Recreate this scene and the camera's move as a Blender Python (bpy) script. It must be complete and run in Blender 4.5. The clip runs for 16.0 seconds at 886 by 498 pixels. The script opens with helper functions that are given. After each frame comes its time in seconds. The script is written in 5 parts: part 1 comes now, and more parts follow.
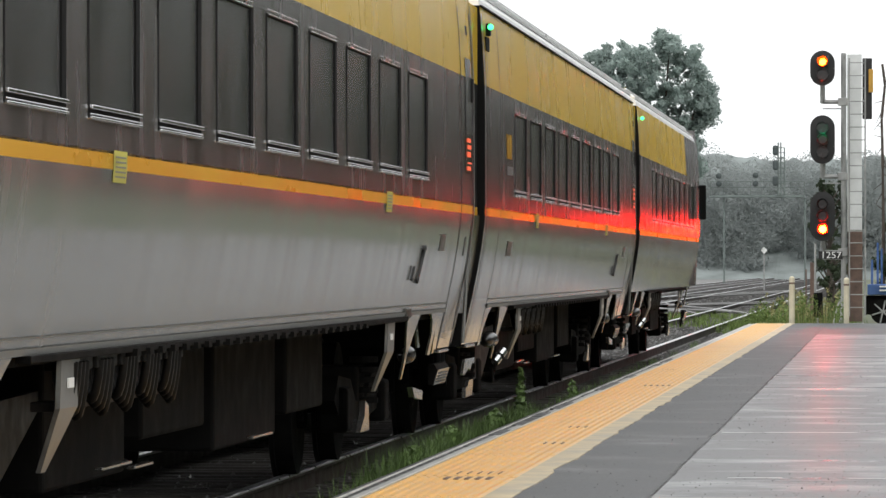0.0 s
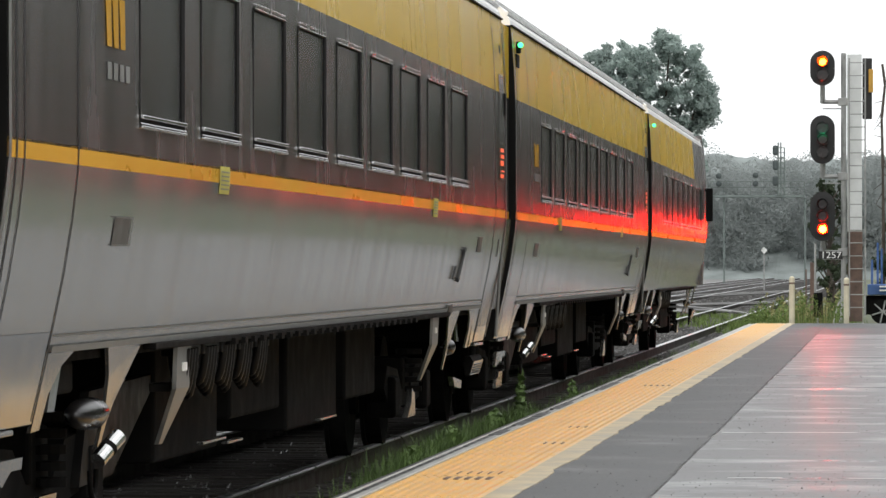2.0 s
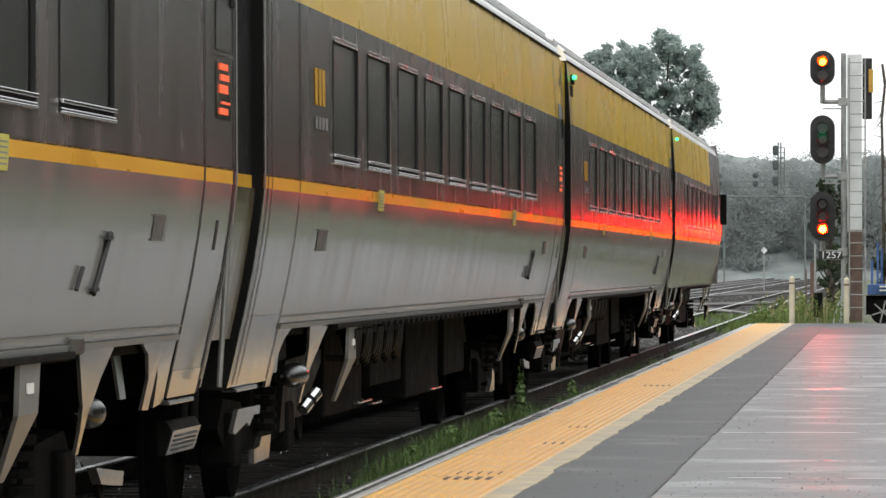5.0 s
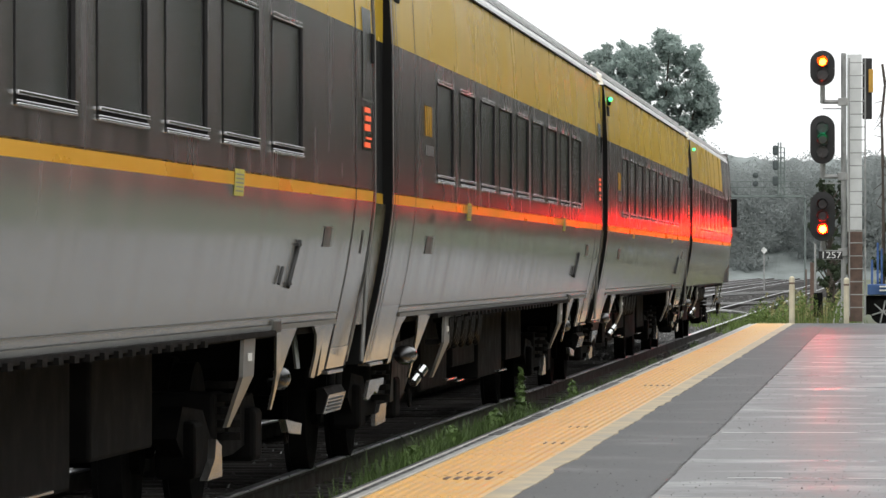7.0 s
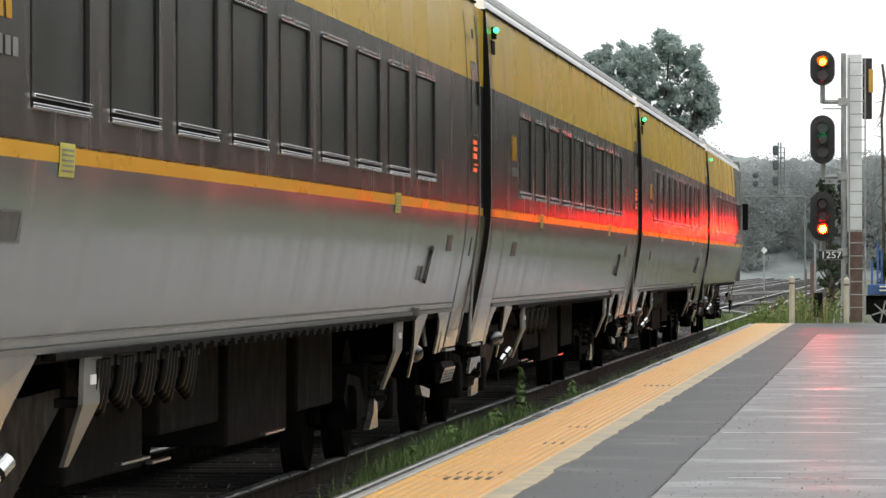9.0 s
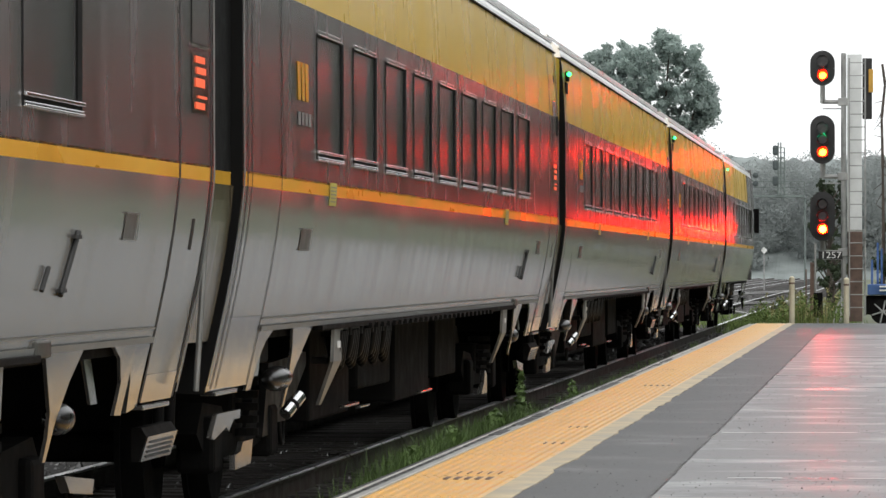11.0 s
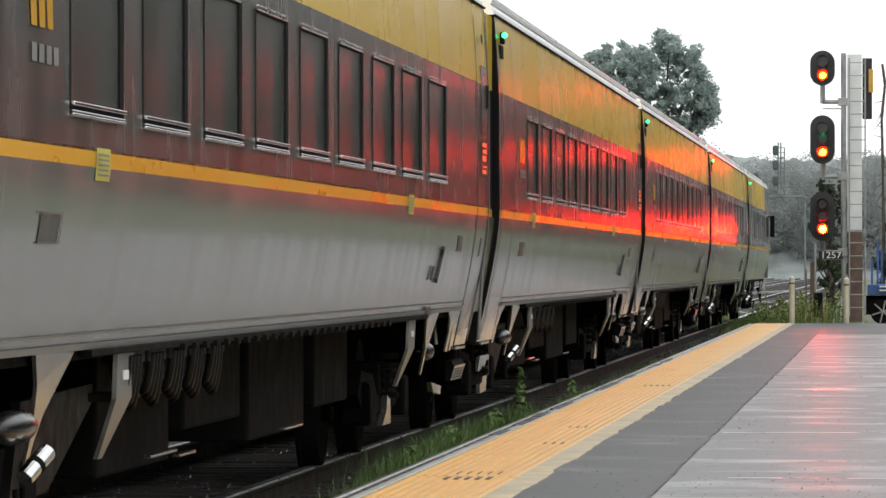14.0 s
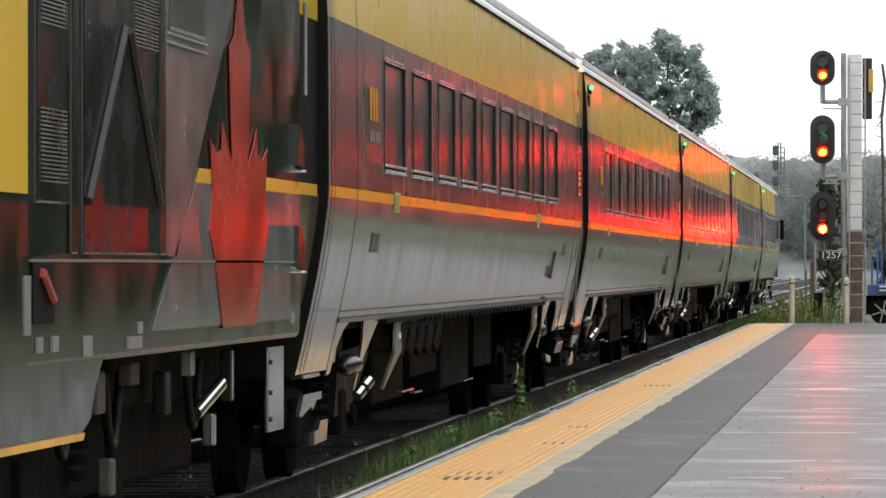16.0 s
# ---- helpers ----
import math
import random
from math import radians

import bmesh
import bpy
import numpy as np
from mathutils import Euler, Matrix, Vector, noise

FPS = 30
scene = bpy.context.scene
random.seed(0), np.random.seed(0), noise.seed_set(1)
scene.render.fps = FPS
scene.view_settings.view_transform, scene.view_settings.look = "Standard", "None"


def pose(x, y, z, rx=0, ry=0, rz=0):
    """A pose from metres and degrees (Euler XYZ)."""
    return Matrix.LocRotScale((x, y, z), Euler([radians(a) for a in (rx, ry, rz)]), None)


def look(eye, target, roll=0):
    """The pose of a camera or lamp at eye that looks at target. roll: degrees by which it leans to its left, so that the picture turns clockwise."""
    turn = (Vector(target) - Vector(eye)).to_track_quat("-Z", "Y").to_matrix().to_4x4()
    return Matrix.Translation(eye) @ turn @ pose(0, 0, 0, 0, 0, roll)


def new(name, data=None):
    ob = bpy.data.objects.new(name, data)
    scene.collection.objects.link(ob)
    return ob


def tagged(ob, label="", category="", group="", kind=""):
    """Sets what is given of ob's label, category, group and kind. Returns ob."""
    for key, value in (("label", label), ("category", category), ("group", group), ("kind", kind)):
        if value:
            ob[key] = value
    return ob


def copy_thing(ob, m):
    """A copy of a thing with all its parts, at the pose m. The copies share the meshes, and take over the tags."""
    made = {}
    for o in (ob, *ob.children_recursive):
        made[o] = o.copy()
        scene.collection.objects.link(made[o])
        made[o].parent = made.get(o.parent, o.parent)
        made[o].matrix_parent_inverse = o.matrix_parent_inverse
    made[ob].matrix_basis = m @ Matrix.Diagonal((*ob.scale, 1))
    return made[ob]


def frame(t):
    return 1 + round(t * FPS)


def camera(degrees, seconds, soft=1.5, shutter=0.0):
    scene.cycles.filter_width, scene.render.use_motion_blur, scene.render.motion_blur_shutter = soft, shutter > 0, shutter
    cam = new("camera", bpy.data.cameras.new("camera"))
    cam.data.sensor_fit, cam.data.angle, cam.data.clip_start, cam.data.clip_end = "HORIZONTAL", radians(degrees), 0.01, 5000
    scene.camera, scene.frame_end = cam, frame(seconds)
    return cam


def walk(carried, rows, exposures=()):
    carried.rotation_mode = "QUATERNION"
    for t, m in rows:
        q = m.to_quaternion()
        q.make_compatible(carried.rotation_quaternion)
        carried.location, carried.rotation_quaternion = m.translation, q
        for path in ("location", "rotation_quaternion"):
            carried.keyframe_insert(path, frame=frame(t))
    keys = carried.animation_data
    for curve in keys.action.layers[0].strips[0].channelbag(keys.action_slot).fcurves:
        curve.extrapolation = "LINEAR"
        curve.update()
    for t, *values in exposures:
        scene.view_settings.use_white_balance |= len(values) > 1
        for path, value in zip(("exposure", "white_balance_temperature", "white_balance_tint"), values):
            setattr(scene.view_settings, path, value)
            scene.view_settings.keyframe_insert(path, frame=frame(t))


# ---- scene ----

import itertools

# The rails run along +y; z = 0 is the top of the rail; the camera stands at x = y = 0.
EYE_Z = 1.386
SIDE = -3.13           # x of the train's flank
CENTRE = SIDE - 1.59   # x of the track's middle
PLAT = 0.126           # height of the platform
CAR = 25.9             # coupling to coupling
cam = camera(9.58, 16.0, soft=1.5)
EYE = pose(0, 0, EYE_Z, 90.182, 0, 4.805)
walk(cam, [(0.0, EYE), (16.0, EYE)])

# ---- light ----
world = bpy.data.worlds.new("overcast")
scene.world = world
world.use_nodes = True
wn = world.node_tree.nodes
sky = wn.new("ShaderNodeTexSky")
sky.sky_type = "NISHITA"
sky.sun_disc = False
sky.sun_elevation, sky.sun_rotation = radians(50), radians(150)
sky.air_density, sky.dust_density, sky.ozone_density = 1.0, 6.0, 0.3
grey = wn.new("ShaderNodeHueSaturation")
grey.inputs["Saturation"].default_value = 0.12
cloud = wn.new("ShaderNodeMix")          # an even layer of cloud over the clear sky
cloud.data_type = "RGBA"
cloud.inputs["Factor"].default_value = 0.88
cloud.inputs["B"].default_value = (8.6, 8.8, 8.9, 1)
world.node_tree.links.new(sky.outputs[0], grey.inputs["Color"])
world.node_tree.links.new(grey.outputs[0], cloud.inputs["A"])
world.node_tree.links.new(cloud.outputs["Result"], wn["Background"].inputs[0])
wn["Background"].inputs[1].default_value = 0.13
sun = new("sun", bpy.data.lights.new("sun", "SUN"))
sun.data.energy, sun.data.angle, sun.data.color = 0.5, radians(25), (1.0, 0.97, 0.92)
sun.matrix_world = look((0, 0, 60), (-25, 30, 0))
scene.view_settings.exposure = 0.38


# ---- materials ----
def mat(name, colour, rough=0.6, metal=0.0, vary=0.25, scale=3.0, fine=40.0, bump=0.1, second=None, coat=0.0,
        stretch=(1, 1, 1), rough_vary=0.15, by_object=0.0, by_island=0.0, spec=0.5, wave=0.0):
    """Base colour with broad stains, fine grain, uneven gloss and a little relief."""
    m = bpy.data.materials.new(name)
    m.use_nodes = True
    n, ln = m.node_tree.nodes, m.node_tree.links.new
    b = n["Principled BSDF"]
    co = n.new("ShaderNodeTexCoord")
    mp = n.new("ShaderNodeMapping")
    mp.inputs["Scale"].default_value = stretch
    ln(co.outputs["Object"], mp.inputs[0])
    big, small = n.new("ShaderNodeTexNoise"), n.new("ShaderNodeTexNoise")
    big.inputs["Scale"].default_value, small.inputs["Scale"].default_value = scale, fine
    big.inputs["Detail"].default_value, small.inputs["Detail"].default_value = 5, 4
    for t in (big, small):
        ln(mp.outputs[0], t.inputs["Vector"])
    mix = n.new("ShaderNodeMix")
    mix.data_type = "RGBA"
    lo = second if second else tuple(c * (1 - vary) for c in colour)
    hi = colour if second else tuple(min(1, c * (1 + vary)) for c in colour)
    mix.inputs["A"].default_value, mix.inputs["B"].default_value = (*lo, 1), (*hi, 1)
    blend = n.new("ShaderNodeMath")
    blend.operation = "MULTIPLY_ADD"
    ln(small.outputs["Fac"], blend.inputs[0])
    blend.inputs[1].default_value = 0.45
    ramp = n.new("ShaderNodeMapRange")
    ramp.inputs["From Min"].default_value, ramp.inputs["From Max"].default_value = 0.3, 0.7
    ramp.inputs["To Min"].default_value, ramp.inputs["To Max"].default_value = -0.2, 0.75
    ln(big.outputs["Fac"], ramp.inputs["Value"])
    ln(ramp.outputs[0], blend.inputs[2])
    last = blend.outputs[0]
    for amount, source in ((by_object, "ShaderNodeObjectInfo"), (by_island, "ShaderNodeNewGeometry")):
        if amount:
            src, add = n.new(source), n.new("ShaderNodeMath")
            add.operation = "MULTIPLY_ADD"
            ln(src.outputs["Random" if amount == by_object and source == "ShaderNodeObjectInfo" else "Random Per Island"], add.inputs[0])
            add.inputs[1].default_value = amount
            ln(last, add.inputs[2])
            last = add.outputs[0]
    ln(last, mix.inputs["Factor"])
    ln(mix.outputs["Result"], b.inputs["Base Color"])
    b.inputs["Metallic"].default_value = metal
    b.inputs["Coat Weight"].default_value = coat
    b.inputs["Coat Roughness"].default_value = 0.08
    b.inputs["Specular IOR Level"].default_value = spec
    rr = n.new("ShaderNodeMapRange")
    rr.inputs["To Min"].default_value, rr.inputs["To Max"].default_value = max(0.02, rough - rough_vary), min(1, rough + rough_vary)
    rr.inputs["From Min"].default_value, rr.inputs["From Max"].default_value = 0.25, 0.75
    ln(big.outputs["Fac"], rr.inputs["Value"])
    ln(rr.outputs[0], b.inputs["Roughness"])
    ripple = None
    if wave:
        wv, ripple = n.new("ShaderNodeTexNoise"), n.new("ShaderNodeBump")
        wv.inputs["Scale"].default_value, wv.inputs["Detail"].default_value = 6.0, 1
        ln(co.outputs["Object"], wv.inputs["Vector"])
        ripple.inputs["Strength"].default_value, ripple.inputs["Distance"].default_value = wave, 0.01
        ln(wv.outputs["Fac"], ripple.inputs["Height"])
        ln(ripple.outputs[0], b.inputs["Normal"])
    if bump:
        bp = n.new("ShaderNodeBump")
        if ripple:
            ln(ripple.outputs[0], bp.inputs["Normal"])
        bp.inputs["Strength"].default_value, bp.inputs["Distance"].default_value = bump, 0.01
        ln(small.outputs["Fac"], bp.inputs["Height"])
        ln(bp.outputs[0], b.inputs["Normal"])
    return m


def glow(name, colour, strength):
    m = bpy.data.materials.new(name)
    m.use_nodes = True
    b = m.node_tree.nodes["Principled BSDF"]
    b.inputs["Base Color"].default_value = (0.02, 0.02, 0.02, 1)
    b.inputs["Emission Color"].default_value, b.inputs["Emission Strength"].default_value = (*colour, 1), strength
    return m


def wet_slab():
    """Worn concrete with damp bands and thin standing water lying across it."""
    m = mat("wet_concrete_slab", (0.165, 0.166, 0.17), 0.5, 0, 0.45, 0.8, 26, 0.6, rough_vary=0.2, by_object=0.12, stretch=(0.7, 0.9, 1), spec=0.15)
    n, ln = m.node_tree.nodes, m.node_tree.links.new
    b = n["Principled BSDF"]
    co, mp, wet = n.new("ShaderNodeTexCoord"), n.new("ShaderNodeMapping"), n.new("ShaderNodeTexNoise")
    mp.inputs["Scale"].default_value = (0.7, 0.8, 1)
    mp.inputs["Rotation"].default_value = (0, 0, 0.35)
    wet.inputs["Scale"].default_value, wet.inputs["Detail"].default_value, wet.inputs["Roughness"].default_value = 1.0, 6, 0.62
    place = n.new("ShaderNodeObjectInfo")
    shift = n.new("ShaderNodeVectorMath")
    ln(co.outputs["Object"], shift.inputs[0])
    ln(place.outputs["Location"], shift.inputs[1])
    ln(shift.outputs[0], mp.inputs[0])
    ln(mp.outputs[0], wet.inputs["Vector"])
    mask = n.new("ShaderNodeMapRange")
    mask.inputs["From Min"].default_value, mask.inputs["From Max"].default_value = 0.50, 0.72
    ln(wet.outputs["Fac"], mask.inputs["Value"])
    for socket, value in (("Roughness", 0.24), ("Specular IOR Level", 0.36)):
        mix = n.new("ShaderNodeMix")
        mix.inputs[2].default_value = b.inputs[socket].default_value
        if b.inputs[socket].is_linked:
            ln(b.inputs[socket].links[0].from_socket, mix.inputs[2])
        mix.inputs[3].default_value = value
        ln(mask.outputs[0], mix.inputs[0])
        ln(mix.outputs[0], b.inputs[socket])
    return m


STREAK = (2.0, 2.0, 0.25)
M = {
    "silver": mat("silver_paint", (0.20, 0.196, 0.186), 0.14, 0.0, 0.07, 1.2, 9, 0.012, stretch=STREAK, rough_vary=0.05, wave=0.03, spec=0.42),
    "dark": mat("charcoal_paint", (0.094, 0.086, 0.084), 0.235, 0.0, 0.3, 1.5, 9, 0.01, stretch=STREAK, rough_vary=0.10, wave=0.09),
    "yellow": mat("yellow_paint", (0.68, 0.44, 0.052), 0.27, 0.0, 0.05, 0.8, 6, 0.0, stretch=(1, 1, 0.4), rough_vary=0.06, spec=0.24),
    "stripe": mat("stripe_paint", (0.72, 0.39, 0.045), 0.3, 0.0, 0.05, 2, 14, 0.01, spec=0.3, stretch=(1, 0.4, 1)),
    "roof": mat("roof_steel", (0.93, 0.93, 0.94), 0.4, 0.35, 0.08, 2, 30, 0.0),
    "pane": mat("tinted_pane", (0.082, 0.080, 0.080), 0.18, 0.0, 0.25, 1, 8, 0.0, rough_vary=0.05, wave=0.06),
    "rubber": mat("black_rubber", (0.007, 0.007, 0.0068), 0.8, 0.0, 0.3, 6, 60, 0.1, spec=0.1),
    "chrome": mat("bright_trim", (0.75, 0.75, 0.75), 0.18, 1.0, 0.1, 5, 60, 0.01, rough_vary=0.06),
    "cable": mat("black_cable_sheath", (0.009, 0.0085, 0.008), 0.5, 0.0, 0.4, 6, 60, 0.1, spec=0.15),
    "under": mat("grimy_steel", (0.0058, 0.0055, 0.0051), 0.8, 0.0, 0.6, 5, 60, 0.2, spec=0.08),
    "slate": mat("polished_end_apron", (0.27, 0.28, 0.295), 0.12, 0.85, 0.2, 2.5, 40, 0.02, rough_vary=0.06),
    "bracket": mat("galvanised_bracket", (0.24, 0.24, 0.23), 0.45, 0.5, 0.25, 6, 50, 0.05),
    "apron": mat("polished_bracket_metal", (0.255, 0.247, 0.235), 0.16, 0.85, 0.35, 3, 40, 0.03, rough_vary=0.08),
    "bellows": mat("glossy_brown_skirt", (0.12, 0.094, 0.058), 0.2, 0.2, 0.5, 3, 30, 0.03, spec=0.5, rough_vary=0.08, stretch=(1, 6, 0.4)),
    "recess": mat("dull_recess_metal", (0.10, 0.098, 0.088), 0.4, 0.2, 0.3, 5, 40, 0.03),
    "grime": mat("grimy_painted_steel", (0.06, 0.06, 0.052), 0.5, 0.2, 0.4, 5, 40, 0.1),
    "seam": mat("door_seam", (0.02, 0.02, 0.02), 0.6, 0, 0.3, 5, 50, 0.05),
    "rail": mat("rail_steel", (0.035, 0.028, 0.024), 0.55, 0.5, 0.3, 5, 60, 0.1),
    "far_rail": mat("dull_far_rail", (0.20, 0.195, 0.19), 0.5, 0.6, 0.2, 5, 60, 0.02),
    # pale base colour imitates sky mirrored along the slab joints
    "sealant": mat("joint_sky_glint", (0.46, 0.46, 0.46), 0.3, 0, 0.4, 3, 30, 0.2),
    "railtop": mat("polished_rail_head", (0.55, 0.55, 0.56), 0.35, 1.0, 0.1, 5, 60, 0.02),
    "stone": mat("ballast_stone", (0.06, 0.057, 0.054), 0.3, 0, 0.5, 6, 60, 0.3, by_island=0.7),
    "bed": mat("track_bed", (0.028, 0.026, 0.024), 0.85, 0, 0.5, 5, 90, 0.8, spec=0.1),
    "tie": mat("weathered_sleeper", (0.04, 0.034, 0.03), 0.7, 0, 0.4, 4, 50, 0.3),
    "asphalt": mat("damp_asphalt", (0.074, 0.076, 0.079), 0.58, 0, 0.7, 0.9, 24, 0.7, rough_vary=0.18, spec=0.32),
    "slab": wet_slab(),
    "kerb": mat("worn_concrete_edge", (0.36, 0.355, 0.34), 0.5, 0, 0.35, 2, 40, 0.3),
    "tactile": mat("tactile_yellow", (0.68, 0.38, 0.075), 0.42, 0, 0.2, 2.5, 40, 0.1, by_object=0.15),
    "worn": mat("worn_cream_band", (0.60, 0.49, 0.31), 0.55, 0, 0.3, 2.6, 30, 0.3, second=(0.27, 0.22, 0.15)),
    "earth": mat("weedy_ground", (0.10, 0.095, 0.07), 0.85, 0, 0.5, 0.3, 12, 0.6, second=(0.07, 0.10, 0.035)),
    "leaf": mat("tree_leaf", (0.050, 0.068, 0.038), 0.6, 0, 0.4, 0.4, 6, 0.0, by_island=0.6, spec=0.2),
    # haze is put into this pale leaf colour; foliage itself is darker
    "leaf_mid": mat("haze_tinted_leaf", (0.36, 0.43, 0.40), 0.9, 0, 0.2, 0.4, 6, 0.0, by_island=0.2, spec=0.02),
    "lawn": mat("mown_grass", (0.058, 0.082, 0.034), 0.8, 0, 0.35, 0.8, 30, 0.5),
    "nosing": mat("pale_nosing", (0.55, 0.54, 0.51), 0.4, 0, 0.3, 6, 50, 0.2),
    "wetkerb": mat("wet_dark_concrete", (0.05, 0.049, 0.047), 0.55, 0, 0.7, 4, 50, 0.4, spec=0.22, rough_vary=0.3),
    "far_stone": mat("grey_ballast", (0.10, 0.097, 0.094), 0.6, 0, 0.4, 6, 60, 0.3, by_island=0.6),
    # the wooded rise is coloured pale to stand for distance haze
    "hill": mat("haze_tinted_woodland", (0.23, 0.255, 0.25), 0.9, 0, 0.2, 0.35, 1.5, 0.0, spec=0.02),
    # distant steel and signal heads: haze is mixed into their base colour
    "haze_head": mat("haze_tinted_dark_steel", (0.085, 0.10, 0.10), 0.8, 0, 0.2, 2, 20, 0.0, spec=0.1),
    "haze_steel": mat("haze_tinted_grey_steel", (0.17, 0.20, 0.19), 0.8, 0, 0.2, 2, 20, 0.0, spec=0.1),
    # far leaves are lightened and greyed, with haze painted into them
    "leaf_far": mat("haze_tinted_far_leaf", (0.32, 0.345, 0.338), 0.9, 0, 0.08, 0.1, 2, 0.0, by_island=0.05, spec=0.02),
    "weed": mat("weed_green", (0.075, 0.125, 0.03), 0.6, 0, 0.4, 3, 20, 0.0, by_island=0.7),
    "weed_bright": mat("lush_weed_green", (0.105, 0.15, 0.042), 0.6, 0, 0.4, 3, 20, 0.0, by_island=0.7, spec=0.15),
    "gloss_black": mat("gloss_black_paint", (0.010, 0.009, 0.009), 0.25, 0, 0.3, 3, 30, 0.0),
    "straw": mat("weed_seed_head", (0.22, 0.20, 0.08), 0.7, 0, 0.4, 3, 20, 0.0, by_island=0.7),
    "bark": mat("bark", (0.07, 0.055, 0.045), 0.85, 0, 0.4, 5, 30, 0.4),
    "mast": mat("mast_galvanised", (0.34, 0.34, 0.33), 0.5, 0.3, 0.25, 4, 40, 0.05),
    "white": mat("white_cladding", (0.74, 0.75, 0.74), 0.5, 0, 0.1, 3, 30, 0.03),
    "head": mat("signal_black", (0.018, 0.017, 0.017), 0.5, 0, 0.3, 6, 40, 0.05),
    "lens": mat("unlit_lens", (0.13, 0.105, 0.10), 0.2, 0, 0.2, 6, 40, 0.0),
    "cream": mat("cream_bollard", (0.56, 0.51, 0.38), 0.5, 0, 0.15, 4, 40, 0.05),
    "blue": mat("blue_paint", (0.05, 0.11, 0.28), 0.5, 0, 0.25, 4, 40, 0.05),
    "amber": mat("amber_panel", (0.55, 0.31, 0.05), 0.5, 0, 0.2, 4, 40, 0.05),
    "rust": mat("rusty_box", (0.14, 0.09, 0.07), 0.7, 0, 0.4, 4, 40, 0.2),
    "paper": mat("sign_white", (0.75, 0.75, 0.73), 0.5, 0, 0.08, 4, 40, 0.0),
    "sticker": mat("yellow_sticker", (0.52, 0.47, 0.10), 0.5, 0, 0.15, 8, 60, 0.0),
    "ink": mat("dull_print", (0.20, 0.20, 0.19), 0.5, 0, 0.2, 8, 60, 0.0),
    "leafred": mat("red_vinyl", (0.36, 0.05, 0.033), 0.18, 0, 0.12, 2, 20, 0.01),
    "wrapgrey": mat("grey_vinyl", (0.15, 0.15, 0.15), 0.16, 0, 0.15, 2, 20, 0.01),
    "wrapblue": mat("slate_vinyl", (0.019, 0.023, 0.018), 0.14, 0, 0.2, 2, 20, 0.01, spec=0.36),
    "grille": mat("louvre_metal", (0.22, 0.21, 0.20), 0.4, 0.5, 0.3, 6, 50, 0.05),
    "green_glow": glow("green_marker_glow", (0.05, 1.0, 0.25), 3.0),
    "orange_glow": glow("orange_digit_glow", (1.0, 0.13, 0.04), 0.8),
    "red_lamp": glow("red_signal_glow", (1.0, 0.0028, 0.0001), 5600.0),
    "upper_red_lamp": glow("upper_red_signal_glow", (1.0, 0.004, 0.00018), 1500.0),
    # these three glow in place of the glare round a lit lens
    "red_rim": glow("red_halo_glow", (1.0, 0.035, 0.008), 1.3),
    "amber_rim": glow("amber_halo_glow", (1.0, 0.13, 0.01), 1.3),
    "green_rim": glow("green_halo_glow", (0.01, 0.9, 0.33), 1.0),
    "amber_lamp": glow("amber_signal_glow", (1.0, 0.045, 0.0018), 160.0),
    "green_lamp": glow("green_signal_glow", (0.004, 1.0, 0.30), 700.0),
}


# ---- mesh helpers ----
def part(name, bm, material, parent=None, label=""):
    me = bpy.data.meshes.new(name)
    if isinstance(material, (list, tuple)):
        for m in material:
            me.materials.append(M[m])
    else:
        me.materials.append(M[material])
    bmesh.ops.recalc_face_normals(bm, faces=bm.faces)
    bm.to_mesh(me)
    bm.free()
    if name in ("air_tank", "cap", "cable", "hose", "brake_hose", "marker_glow", "lower_side", "end_panel", "end_apron", "door", "upper_side"):
        for p in me.polygons:
            p.use_smooth = True
    ob = new(name, me)
    if parent is not None:
        ob.parent = parent
    if label:
        tagged(ob, label)
    return ob


def box(bm, x0, x1, y0, y1, z0, z1, bevel=0.0, m=None):
    g = bmesh.ops.create_cube(bm, size=1.0)
    t = Matrix.Translation(((x0 + x1) / 2, (y0 + y1) / 2, (z0 + z1) / 2)) @ Matrix.Diagonal((abs(x1 - x0), abs(y1 - y0), abs(z1 - z0), 1))
    bmesh.ops.transform(bm, matrix=(m @ t) if m else t, verts=g["verts"])
    if bevel:
        edges = list({e for v in g["verts"] for e in v.link_edges})
        bmesh.ops.bevel(bm, geom=edges, offset=bevel, segments=2, affect="EDGES", profile=0.5)
    return bm


def rod(bm, a, b, r, r2=None, seg=10):
    a, b = Vector(a), Vector(b)
    d = b - a
    g = bmesh.ops.create_cone(bm, cap_ends=True, segments=seg, radius1=r, radius2=r if r2 is None else r2, depth=d.length)
    bmesh.ops.transform(bm, matrix=Matrix.Translation((a + b) / 2) @ d.to_track_quat("Z", "Y").to_matrix().to_4x4(), verts=g["verts"])
    return bm


def prism(bm, points, axis, lo, hi):
    """Extrudes a 2D outline along an axis: 'x' takes (y, z), 'y' takes (x, z), 'z' takes (x, y)."""
    def put(p, h):
        return {"x": (h, p[0], p[1]), "y": (p[0], h, p[1]), "z": (p[0], p[1], h)}[axis]
    a = [bm.verts.new(put(p, lo)) for p in points]
    b = [bm.verts.new(put(p, hi)) for p in points]
    bm.faces.new(a)
    bm.faces.new(b[::-1])
    for i in range(len(points)):
        j = (i + 1) % len(points)
        bm.faces.new((a[i], a[j], b[j], b[i]))
    return bm


def empty(name, label, category, group="", kind=""):
    return tagged(new(name), label, category, group, kind)


